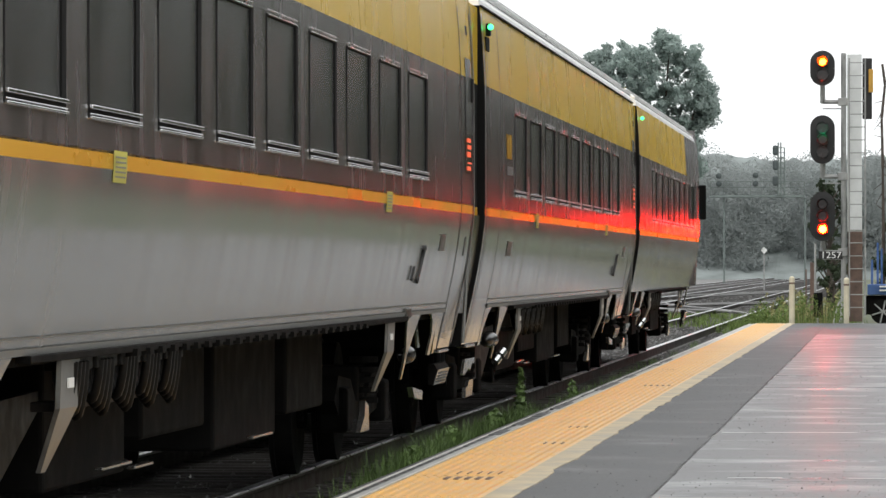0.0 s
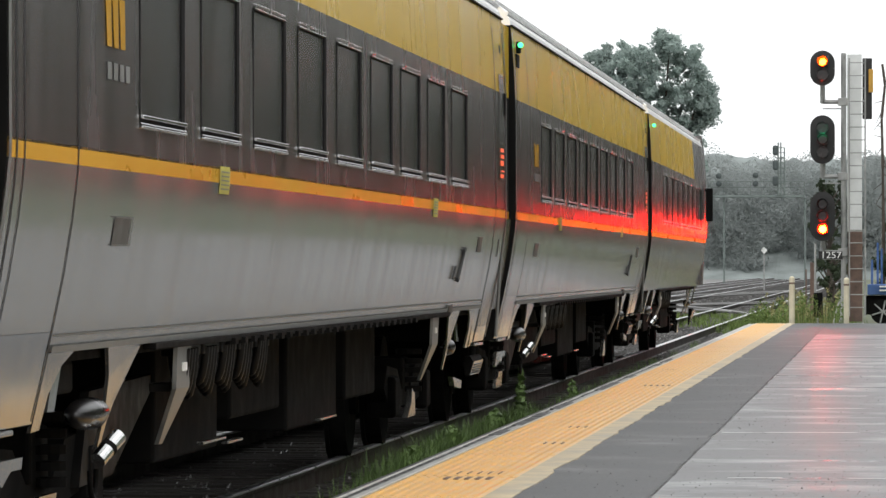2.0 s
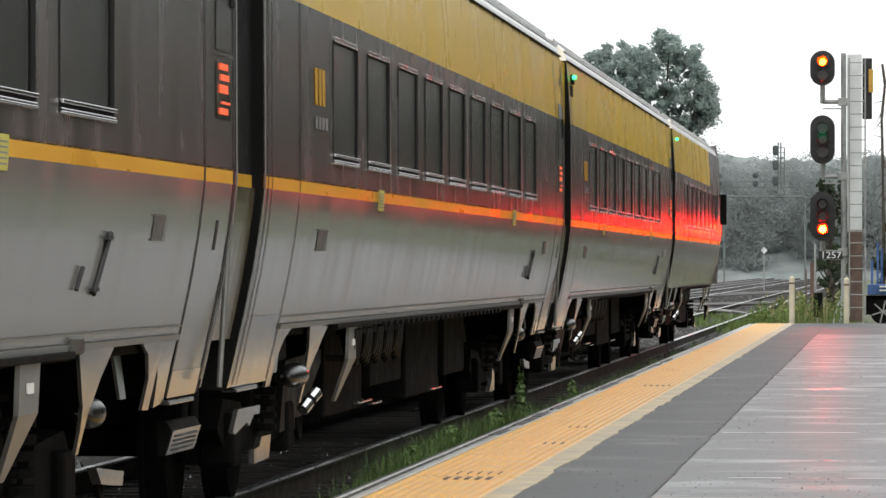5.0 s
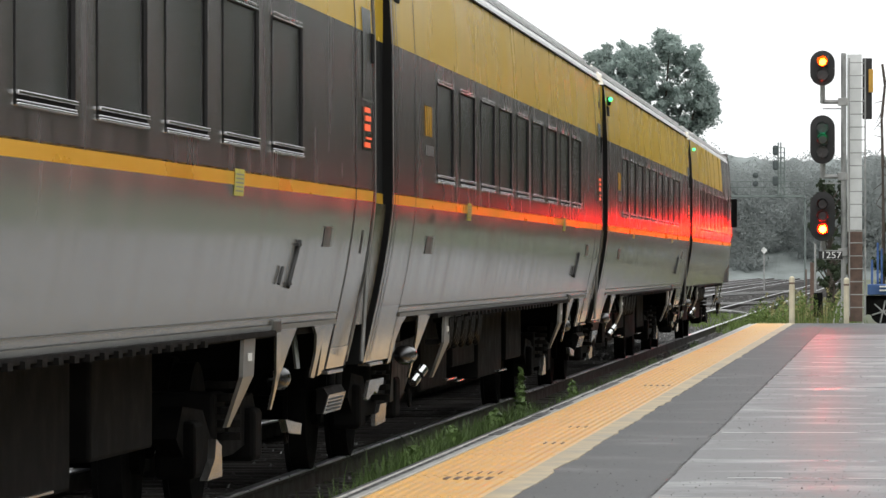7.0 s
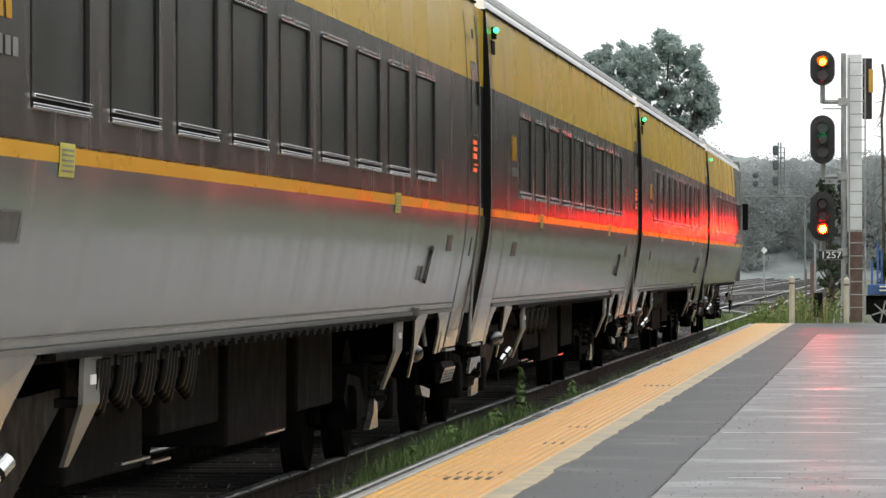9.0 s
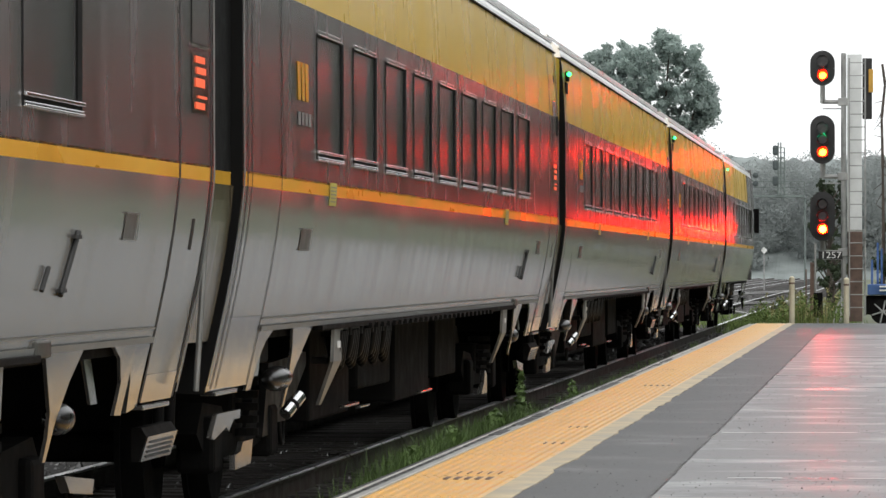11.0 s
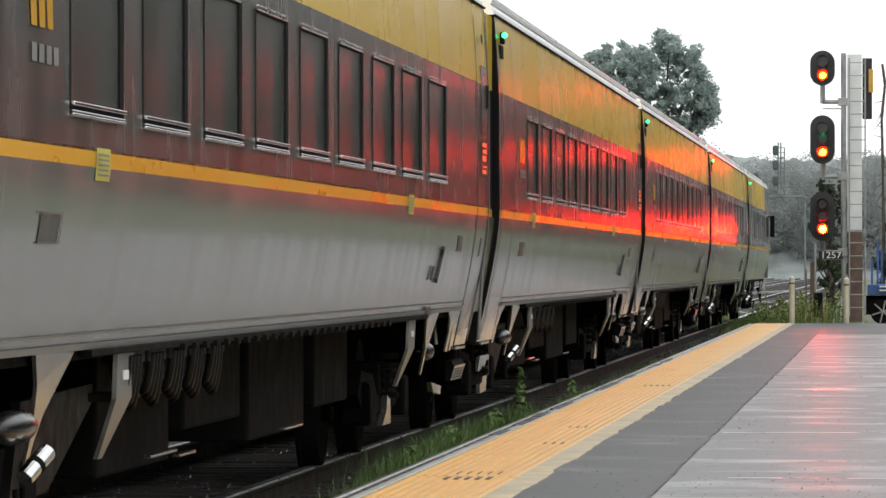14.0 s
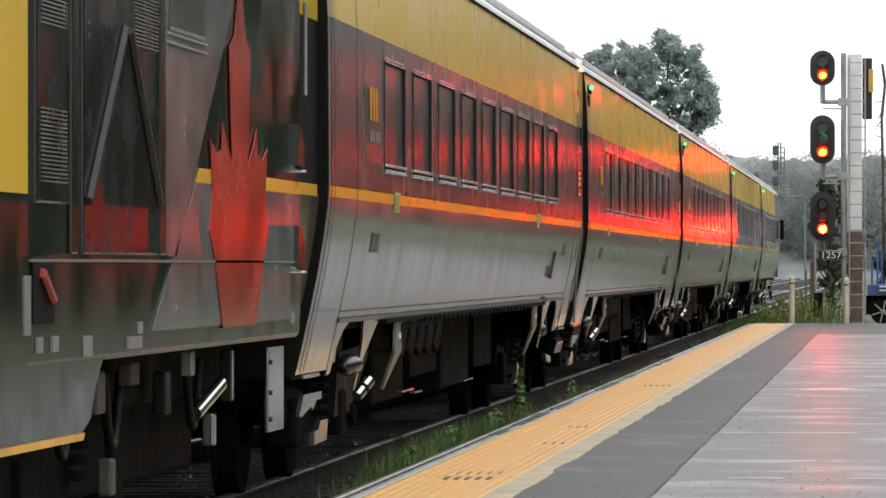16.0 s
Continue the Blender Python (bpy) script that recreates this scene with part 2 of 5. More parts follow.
def tube(bm, pts, r, seg=7):
    """One connected round tube along a list of points."""
    prev = None
    for i, p in enumerate(pts):
        d = (Vector(pts[min(i + 1, len(pts) - 1)]) - Vector(pts[max(i - 1, 0)])).normalized()
        q = d.to_track_quat("Z", "Y").to_matrix()
        ring_ = [bm.verts.new(Vector(p) + q @ Vector((r * math.cos(math.tau * k / seg), r * math.sin(math.tau * k / seg), 0))) for k in range(seg)]
        if prev:
            for k in range(seg):
                bm.faces.new((prev[k], prev[(k + 1) % seg], ring_[(k + 1) % seg], ring_[k]))
        prev = ring_
    return bm


B = bmesh.new

# ---- ground, track bed, platform ----
far = B()
ring = [-120, -40, -12, -6.6, -3.06, 3.0, 20, 60, 140]
ys = [-90, -20, 20, 60, 100, 115.9, 124, 150, 200, 300, 500, 900, 1800]


def ground_height(x, y):
    h = -0.19
    if x < -9 or y > 118 and x > -2.9:
        h += 0.02
    return h


vs = [[far.verts.new((x * (1 + max(0, y) / 150), y, ground_height(x, y))) for x in ring] for y in ys]
for a, b in zip(vs, vs[1:]):
    for i in range(len(ring) - 1):
        far.faces.new((a[i], a[i + 1], b[i + 1], b[i]))
tagged(part("ground", far, "earth"), "weedy stony ground round the tracks", "ground", kind="structure")

bed = prism(B(), [(-13, -0.188), (-12, -0.155), (-3.3, -0.155), (-3.06, -0.186)], "y", -80, 900)
tagged(part("track_bed", bed, "bed"), "dark wet ballast bed under the rails", "ground", kind="structure")


def rail_mesh(x, y0, y1, z=0.0):
    w = [(-0.075, -0.172), (0.075, -0.172), (0.075, -0.158), (0.012, -0.145), (0.012, -0.042), (0.036, -0.032), (0.036, -0.004),
         (0.03, 0.0), (-0.03, 0.0), (-0.036, -0.004), (-0.036, -0.032), (-0.012, -0.042), (-0.012, -0.145), (-0.075, -0.158)]
    bm = prism(B(), [(x + a, z + b) for a, b in w], "y", y0, y1)
    return bm


def track_thing(x, label):
    t = empty("railway_track", label, "track", "railway tracks", "structure")
    for side in (-0.7525, 0.7525):
        r = part("rail", rail_mesh(x + side, -80, 900), "rail", t)
        part("rail_head", prism(B(), [(x + side - 0.0375, -0.012), (x + side + 0.0375, -0.012), (x + side + 0.0375, -0.003), (x + side + 0.031, 0.003), (x + side - 0.031, 0.003), (x + side - 0.0375, -0.003)], "y", -80, 900), "railtop", r, "polished running surface")
    return t


main_track = track_thing(CENTRE, "rusty steel rails with polished tops on wooden sleepers")
tie_mesh = None
for i in range(130):
    y = 14 + i * 0.55
    if tie_mesh is None:
        ob = part("sleeper", box(B(), -1.3, 1.3, -0.11, 0.11, -0.2, -0.135, 0.008), "tie", main_track)
        tie_mesh = ob.data
    else:
        ob = new("sleeper", tie_mesh)
        ob.parent = main_track
    ob.location = (CENTRE, y, random.uniform(-0.006, 0.004))

# loose stones along the near rail
rng = np.random.default_rng(4)


def scatter_stones(n, x0, x1, y0, y1, z, lo, hi):
    bm_v, bm_f = [], []
    base = np.array([(1, 0, 0), (-1, 0, 0), (0, 1, 0), (0, -1, 0), (0, 0, 1), (0, 0, -1)], float)
    tri = [(0, 2, 4), (2, 1, 4), (1, 3, 4), (3, 0, 4), (2, 0, 5), (1, 2, 5), (3, 1, 5), (0, 3, 5)]
    for _ in range(n):
        c = np.array((rng.uniform(x0, x1), y0 + (y1 - y0) * rng.random() ** 1.5, z + rng.uniform(-0.3, 0.45) * lo))
        s = rng.uniform(lo, hi)
        pts = base * s * rng.uniform(0.6, 1.2, (6, 1)) + rng.normal(0, 0.2 * s, (6, 3)) + c
        k = len(bm_v)
        bm_v += pts.tolist()
        bm_f += [tuple(k + i for i in t) for t in tri]
    return bm_v, bm_f


def raw(name, v, f, material, label, category, kind="stuff", parent=None):
    me = bpy.data.meshes.new(name)
    me.from_pydata(v, [], f)
    me.materials.append(M[material])
    ob = new(name, me)
    if parent is not None:
        ob.parent = parent
    return tagged(ob, label, category, kind=kind)


v, f = scatter_stones(9000, -6.6, -3.1, 17, 130, -0.165, 0.018, 0.04)
raw("ballast_stones", v, f, "stone", "dark wet crushed ballast stones along the rails", "ballast")
v, f = scatter_stones(5000, -22, -4.5, 118, 330, -0.17, 0.03, 0.08)
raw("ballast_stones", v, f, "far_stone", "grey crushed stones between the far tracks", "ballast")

EDGE = -3.0
platform = empty("platform", "low station platform of asphalt and wet concrete slabs", "platform", kind="structure")
part("platform_body", box(B(), -2.94, 2.37, -40, 116, -0.25, PLAT - 0.010), "kerb", platform)
part("asphalt_strip", box(B(), -1.985, -1.30, -40, 116, PLAT - 0.03, PLAT, 0.004), "asphalt", platform, "damp dark asphalt strip")


def wavy_band():
    bm = B()
    a = []
    for i in range(330):
        y = -6 + i * 0.371
        w = -2.03 + 0.035 * noise.noise((0, y * 0.5, 0)) + 0.03 * noise.noise((3, y * 1.7, 0))
        a.append((bm.verts.new((-2.192, y, PLAT + 0.004)), bm.verts.new((w, y, PLAT + 0.004)), bm.verts.new((w + 0.004, y, PLAT - 0.01))))
    for p, q in zip(a, a[1:]):
        bm.faces.new((p[0], p[1], q[1], q[0]))
        bm.faces.new((p[1], p[2], q[2], q[1]))
    return bm


part("asphalt_end", box(B(), -1.298, 2.37, 97.1, 116, PLAT - 0.03, PLAT, 0.004), "asphalt", platform, "damp dark asphalt strip")
part("worn_band", wavy_band(), "worn", platform, "worn cream concrete band with a wavy edge")
part("asphalt_underlay", box(B(), -2.21, -1.98, -40, 116, PLAT - 0.033, PLAT - 0.001), "asphalt", platform)

# kerb stones at the platform's edge
me = None
for i in range(102):
    y = -6 + i * 1.2
    if me is None:
        bm = box(B(), EDGE, -2.86, 0.008, 1.192, -0.16, PLAT - 0.012, 0.012)
        ob = part("edge_stone", bm, "wetkerb", platform)
        me = ob.data
    else:
        ob = new("edge_stone", me)
        ob.parent = platform
    if y > 72:
        ob.material_slots[0].link = "OBJECT"
        ob.material_slots[0].material = M["kerb"]
    ob.location = (random.uniform(-0.008, 0.008), y, random.uniform(-0.006, 0.006))
part("nosing", box(B(), -3.004, -2.985, -6, 116, PLAT - 0.05, PLAT - 0.006, 0.004), "nosing", platform, "pale worn nosing of the edge")
part("ledge", box(B(), -3.13, -3.004, -6, 116, -0.19, PLAT - 0.045, 0.01), "wetkerb", platform, "dark wet concrete ledge")
# thin pale strips paint the sky's glint on ridges across the slabs
for y, xa, xb in ((31.4, -0.95, 2.3), (34.2, -0.6, 2.3), (36.9, -1.2, -0.2), (40.0, -1.25, 2.3), (46.8, -1.2, -0.1), (51.2, -0.9, 1.4), (60.5, -1.2, 0.4), (69.0, -1.0, 2.0), (82.0, -1.1, 2.2)):
    jt, steps = B(), 24
    edge = []
    for k in range(steps + 1):
        x = xa + (xb - xa) * k / steps
        w = (0.03 + 0.05 * abs(noise.noise((x * 2.1, y, 0)))) * y / 40 * min(1.0, 4 * (1 - k / steps) + 0.15)
        c = y + 0.10 * noise.noise((x * 0.9, y * 3, 2))
        edge.append((jt.verts.new((x, c - w, PLAT + 0.0015)), jt.verts.new((x, c + w, PLAT + 0.0015))))
    for p, q in zip(edge, edge[1:]):
        jt.faces.new((p[0], q[0], q[1], p[1]))
    part("joint_glint", jt, "sealant", platform, "joint across the slabs painted pale as a sky glint")
crack, edge = B(), []
for k in range(420):
    y = 14 + k * 0.2
    c = -1.296 + 0.02 * noise.noise((y * 0.7, 7, 0)) + 0.012 * noise.noise((y * 3.1, 3, 0))
    w = 0.010 + 0.016 * max(0.0, noise.noise((y * 1.3, 1, 5)))
    edge.append((crack.verts.new((c - w, y, PLAT + 0.001)), crack.verts.new((c + w, y, PLAT + 0.001))))
for p, q in zip(edge, edge[1:]):
    crack.faces.new((p[0], p[1], q[1], q[0]))
part("edge_crack", crack, "seam", platform, "dark ragged crack beside the asphalt")
v, f = scatter_stones(2200, -1.95, 2.3, 24, 70, PLAT + 0.002, 0.0018, 0.0046)
raw("grit", v, f, "stone", "dark grit strewn on the platform", "grit")
lawn = box(B(), 2.37, 12, -60, 400, -0.3, 0.02)
tagged(part("lawn", lawn, "lawn"), "green mown grass beside the platform", "grass", kind="structure")
part("edge_angle", box(B(), -2.862, -2.845, -6, 116, PLAT - 0.03, PLAT + 0.006), "nosing", platform, "pale metal edging strip")

# tactile tiles: ribs along the edge
def tactile_tile():
    bm = box(B(), -2.842, -2.195, 0.001, 0.914, PLAT - 0.02, PLAT)
    for k in range(10):
        x = -2.812 + k * 0.0625
        prism(bm, [(x - 0.017, PLAT - 0.001), (x - 0.010, PLAT + 0.009), (x + 0.010, PLAT + 0.009), (x + 0.017, PLAT - 0.001)], "y", 0.004, 0.911)
    return bm


me = None
for i in range(133):
    y = -6.1 + i * 0.915
    if me is None:
        ob = part("tactile_tile", tactile_tile(), "tactile", platform)
        me = ob.data
    else:
        ob = new("tactile_tile", me)
        ob.parent = platform
    ob.location = (0, y, random.uniform(-0.001, 0.001))

# dark worn spots in the grooves of the tiles
for x, y, n in ((-2.42, 32.0, 5), (-2.44, 31.2, 5), (-2.36, 41.2, 3), (-2.34, 37.4, 3), (-2.37, 55.5, 5), (-2.6, 64.0, 3)):
    sp = B()
    for k in range(n):
        box(sp, x + 0.0625 * (k - n / 2) - 0.018, x + 0.0625 * (k - n / 2) + 0.020, y - 0.16, y + 0.16, PLAT + 0.001, PLAT + 0.006)
    part("worn_spot", sp, "rust", platform, "dark worn spots in the grooves")

# wet slabs
me = None
for i, j in itertools.product(range(18), range(2)):
    y, x = -11 + i * 6.0, -1.285 + j * 1.83
    if me is None:
        ob = part("slab", box(B(), 0.002, 1.828, 0.003, 5.997, -0.03, 0.0, 0.003), "slab", platform)
        me = ob.data
    else:
        ob = new("slab", me)
        ob.parent = platform
    ob.location = (x, y, PLAT - 0.001)
    ob.rotation_euler = (radians(random.uniform(-0.05, 0.05)), radians(random.uniform(-0.1, 0.1)), 0)

# ---- train ----
# flank profile: half-width at each height
PROFILE = [(0.76, 1.40), (0.95, 1.445), (1.05, 1.466), (1.10, 1.478), (1.18, 1.495), (1.35, 1.53), (1.55, 1.563), (1.68, 1.579), (1.777, 1.588), (1.84, 1.59), (1.965, 1.589), (2.68, 1.587), (2.795, 1.585), (3.1, 1.57), (3.42, 1.545)]


def half(z):
    for (z0, w0), (z1, w1) in zip(PROFILE, PROFILE[1:]):
        if z <= z1:
            return w0 + (w1 - w0) * (z - z0) / (z1 - z0)
    return PROFILE[-1][1]


def skin(bm, side, y0, y1, z0, z1, holes=(), proud=0.0, extra=()):
    """A sheet of the flank between two ends and two heights, with rectangular holes (y0, y1, z0, z1)."""
    zs = sorted({z0, z1, *(z for z, _ in PROFILE if z0 < z < z1), *(h for o in holes for h in o[2:] if z0 < h < z1), *extra})
    yy = sorted({y0, y1, *(h for o in holes for h in o[:2])})
    vv = {(y, z): bm.verts.new((side * (half(z) + proud), y, z)) for y in yy for z in zs}
    for a, b in zip(yy, yy[1:]):
        for c, d in zip(zs, zs[1:]):
            if any(o[0] <= a and b <= o[1] and o[2] <= c and d <= o[3] for o in holes):
                continue
            bm.faces.new((vv[a, c], vv[b, c], vv[b, d], vv[a, d]))
    return bm


def flank_plate(points, s, proud, thick=0.016):
    """A plate that follows the slope of the flank: an outline of (y, z), with some thickness."""
    bm = B()
    a = [bm.verts.new((s * (half(z) + proud), y, z)) for y, z in points]
    b = [bm.verts.new((s * (half(z) + proud - thick), y, z)) for y, z in points]
    bm.faces.new(a)
    bm.faces.new(b[::-1])
    for i in range(len(points)):
        j = (i + 1) % len(points)
        bm.faces.new((a[i], a[j], b[j], b[i]))
    return bm


def window_unit(side, y, parent, w=1.41, z0=2.015, z1=2.655):
    """A recessed pane with rounded dark surround, top and bottom bright sills."""
    x = half((z0 + z1) / 2) * side
    fr = B()
    t = 0.022
    for a in ((y - w / 2 - 0.02, y - w / 2 + t, z0 - 0.05, z1 + 0.012), (y + w / 2 - 0.10, y + w / 2 + 0.02, z0 - 0.05, z1 + 0.012)):
        box(fr, x - side * 0.06, x + side * 0.003, a[0], a[1], a[2], a[3], 0.006)
    box(fr, x - side * 0.06, x + side * 0.004, y - w / 2, y + w / 2, z1 - 0.002, z1 + 0.012, 0.004)
    box(fr, x - side * 0.06, x + side * 0.004, y - w / 2, y + w / 2, z0 - 0.05, z0 - 0.002, 0.006)
    f = part("window", fr, "rubber", parent)
    pn = B()
    box(pn, x - side * 0.05, x - side * 0.006, y - w / 2 + 0.01, y + w / 2 - 0.01, z0 - 0.01, z1)
    part("pane", pn, "pane", f, "dark tinted pane")
    sl = B()
    for dz, out, h in ((-0.010, 0.018, 0.016), (-0.034, 0.012, 0.007), (-0.050, 0.016, 0.011)):
        box(sl, x - side * 0.004, x + side * out, y - w / 2 + 0.01, y + w / 2 + 0.01, z0 + dz, z0 + dz + h, 0.003)
    for dz in (0.004, 0.026):
        box(sl, x - side * 0.004, x + side * 0.009, y - w / 2 + 0.06, y + w / 2 - 0.05, z1 + dz, z1 + dz + 0.008, 0.002)
    part("sill", sl, "chrome", f, "bright metal sill strip")


def roof_mesh(y0, y1):
    bm = B()
    edge = [(1.545, 3.42), (1.535, 3.47), (1.50, 3.535), (1.43, 3.60), (1.32, 3.66), (1.1, 3.72), (0.6, 3.76)]
    arc = edge + [(-x, z) for x, z in edge[::-1]]
    prism(bm, arc, "y", y0, y1)
    return bm


def ribs(y0, y1):
    bm = B()
    for side in (-1, 1):
        for x, z in ((1.516, 3.52), (1.40, 3.63), (1.2, 3.70)):
            box(bm, side * x - 0.012, side * x + 0.012, y0, y1, z - 0.01, z + 0.016)
    return bm


def wheelset(y, parent):
    w = B()
    rod(w, (-0.72, y, 0.42), (0.72, y, 0.42), 0.085, seg=14)
    ax = part("axle", w, "under", parent)
    for s in (-1, 1):
        d = B()
        rod(d, (s * 0.68, y, 0.42), (s * 0.81, y, 0.42), 0.42, seg=36)
        rod(d, (s * 0.66, y, 0.42), (s * 0.69, y, 0.42), 0.45, seg=36)
        rod(d, (s * 0.81, y, 0.42), (s * 0.86, y, 0.42), 0.12, seg=20)
        part("wheel", d, "under", ax)


def bogie(y, parent, mirror=1):
    f = part("bogie", box(B(), -1.1, 1.1, y - 0.25, y + 0.25, 0.40, 0.70, 0.02), "under", parent)
    outline = [(-1.75, 0.50), (-1.5, 0.66), (-0.7, 0.62), (-0.35, 0.46), (0.35, 0.46), (0.7, 0.62), (1.5, 0.66), (1.75, 0.50), (1.5, 0.40), (0.6, 0.34), (-0.6, 0.34), (-1.5, 0.40)]
    for s in (-1, 1):
        part("side_frame", prism(B(), [(y + a, z) for a, z in outline], "x", s * 0.98, s * 1.10), "under", f)
        for k in (-1.3, 1.3):
            part("axle_box", box(B(), s * 0.95, s * 1.16, y + k - 0.17, y + k + 0.17, 0.28, 0.58, 0.03), "under", f)
    for k in (-1.3, 1.3):
        wheelset(y + k, f)
    for s in (-1, 1):
        sp = B()
        for k in range(5):
            rod(sp, (s * 1.12, y, 0.44 + 0.07 * k), (s * 1.12, y, 0.48 + 0.07 * k), 0.10, seg=14)
        part("spring", sp, "under", f)
    return f


def undercarriage(c, y0, y1, sides=(1, -1)):
    """Bogies, hanging brackets, bright cylinders, tanks, boxes and cable loops; y0 and y1 are the car's ends."""
    for end, d in ((y0, 1), (y1, -1)):
        bogie(end + d * 3.75, c, d)
        back = 1.3 if d > 0 else 1.2          # the front bogie's gear sits further back
        for s in sides:
            def at(v):
                return end + d * v
            part("apron", flank_plate([(at(2.00 + back), 1.045), (at(2.98 + back), 1.045), (at(2.52 + back), 0.80), (at(2.44 + back), 0.70), (at(2.42 + back), 0.60), (at(2.35 + back), 0.60), (at(2.33 + back), 0.76), (at(2.20 + back), 0.92)], s, 0.0), "apron", c, "grey pointed polished apron")
            part("bracket", flank_plate([(at(1.70), 1.045), (at(2.36), 1.045), (at(2.10), 0.99), (at(1.92), 0.88), (at(1.90), 0.74), (at(1.70), 0.735)], s, 0.002), "apron", c, "curved polished bracket at the wheel arch")
            part("brace", prism(B(), [(at(2.42), 1.0), (at(2.62), 1.0), (at(2.42), 0.80), (at(2.24), 0.80)], "x", s * 1.36, s * 1.375), "apron", c, "short slanted metal strip")
            if d > 0:
                part("valve_block", box(B(), s * 1.30, s * 1.37, at(2.5), at(2.95), 0.86, 1.0, 0.02), "under", c)
            bo = B()
            y = end + d * ((4.35 if d > 0 else 4.25) + back)
            rows = ((0.0, 1.045, 1.475, 0.24), (0.0, 0.82, 1.465, 0.23), (0.0, 0.56, 1.36, 0.06))
            for (a0, z0, i0, w0), (a1, z1, i1, w1) in zip(rows, rows[1:]):
                q = [bo.verts.new((s * i, y + a + e, z)) for i, a, z, e in ((i0, a0, z0, -w0), (i0, a0, z0, w0), (i1, a1, z1, w1), (i1, a1, z1, -w1))]
                q2 = [bo.verts.new((p.co.x - s * 0.02, p.co.y, p.co.z)) for p in q]
                bo.faces.new(q)
                bo.faces.new(q2[::-1])
                for i in range(4):
                    bo.faces.new((q[i], q[(i + 1) % 4], q2[(i + 1) % 4], q2[i]))
            part("bracket", bo, "bracket", c, "bent pale metal bracket")
            tank = B()
            g = bmesh.ops.create_uvsphere(tank, u_segments=20, v_segments=12, radius=0.12)
            bmesh.ops.transform(tank, matrix=Matrix.Translation((s * 1.37, end + d * (2.55 + back * 0.6), 0.765)) @ Matrix.Diagonal((0.65, 3.2, 0.58, 1) if d > 0 else (0.55, 1.6, 0.55, 1)), verts=g["verts"])
            part("bracket_label", box(B(), s * 1.472, s * 1.479, y - 0.09, y + 0.05, 0.90, 0.94), "paper", c)
            if d < 0:
                part("bracket_foot", prism(B(), [(y - 0.35, 0.30), (y + 0.25, 0.30), (y + 0.22, 0.46), (y, 0.50), (y - 0.05, 0.40)], "x", s * 1.26, s * 1.30), "apron", c, "polished foot plate")
            part("air_tank", tank, "gloss_black", c, "glossy black rounded tank")
            e0 = Vector((s * 1.42, at((2.0 if d > 0 else 2.3) + back), 0.57 if d > 0 else 0.50))
            if d > 0:
                cyl = part("cylinder", rod(B(), e0, e0 + Vector((s * 0.07, 0.12, 0.10)), 0.036, seg=18), "chrome", c, "bright chromed cylinder")
                mid = e0 + Vector((s * 0.030, 0.052, 0.043))
                part("clamp", rod(B(), mid, mid + Vector((s * 0.009, 0.016, 0.013)), 0.039, seg=18), "rubber", cyl)
            else:
                part("housing", prism(B(), [(e0.y - 0.05, 0.545), (e0.y + 0.75, 0.50), (e0.y + 0.70, 0.44), (e0.y + 0.1, 0.47)], "x", s * 1.40, s * 1.44), "apron", c, "slanted pale housing")
            pts = [(s * 1.40, end + d * (2.0 + back) + 0.09 * math.cos(math.pi * (1 + k / 10)), 0.53 + 0.12 * math.sin(math.pi * (1 + k / 10))) for k in range(11)]
            part("hose", tube(B(), pts, 0.012), "under", c)
            st = B()
            box(st, s * 1.34, s * 1.42, end + d * 0.30, end + d * 1.15, 0.742, 0.764, 0.005)
            # bare polished metal that mirrors the yellow tactile strip
            part("step", st, "apron", c, "polished metal step")
            if d < 0:
                vent = B()
                prism(vent, [(s * 1.30, 0.495), (s * 1.335, 0.495), (s * 1.37, 0.61), (s * 1.345, 0.65), (s * 1.30, 0.65)], "y", end - 0.70, end + 0.32)
                part("louvre_plate", prism(B(), [(s * 1.3355, 0.495), (s * 1.341, 0.495), (s * 1.376, 0.61), (s * 1.3705, 0.61)], "y", end - 0.69, end + 0.31), "apron", c, "polished louvred plate")
                lb = part("louvre_box", vent, "under", c, "small grimy louvred box")
                for k in range(4):
                    z = 0.512 + 0.022 * k
                    w = 1.335 + 0.035 * (z - 0.495) / 0.115
                    part("louvre", prism(B(), [(s * (w + 0.005), z), (s * (w + 0.014), z - 0.002), (s * (w + 0.009), z + 0.011)], "y", end - 0.58, end + 0.20), "seam", lb)
            else:
                part("deflector", prism(B(), [(end + 0.62, 0.645), (end + 1.58, 0.645), (end + 1.55, 0.60), (end + 1.30, 0.60), (end + 1.10, 0.545), (end + 1.0, 0.57), (end + 0.50, 0.52), (end + 0.40, 0.535)], "x", s * 1.36, s * 1.385), "apron", c, "slanted polished deflector plate")
                part("wheel_guard", prism(B(), [(end + 2.60, 0.29), (end + 3.30, 0.30), (end + 3.40, 0.43), (end + 2.95, 0.43), (end + 2.85, 0.38), (end + 2.60, 0.37)], "x", s * 1.20, s * 1.23), "apron", c)
    for a, b, z in ((6.9, 9.3, 0.42), (9.9, 12.2, 0.55), (12.6, 15.4, 0.40), (16.0, 18.0, 0.5)):
        if y0 + b < y1 - 4.5:
            part("equipment_box", box(B(), -1.16, 1.16, y0 + a, y0 + b, z, 1.04, 0.02), "under", c, "grimy black underfloor equipment box")
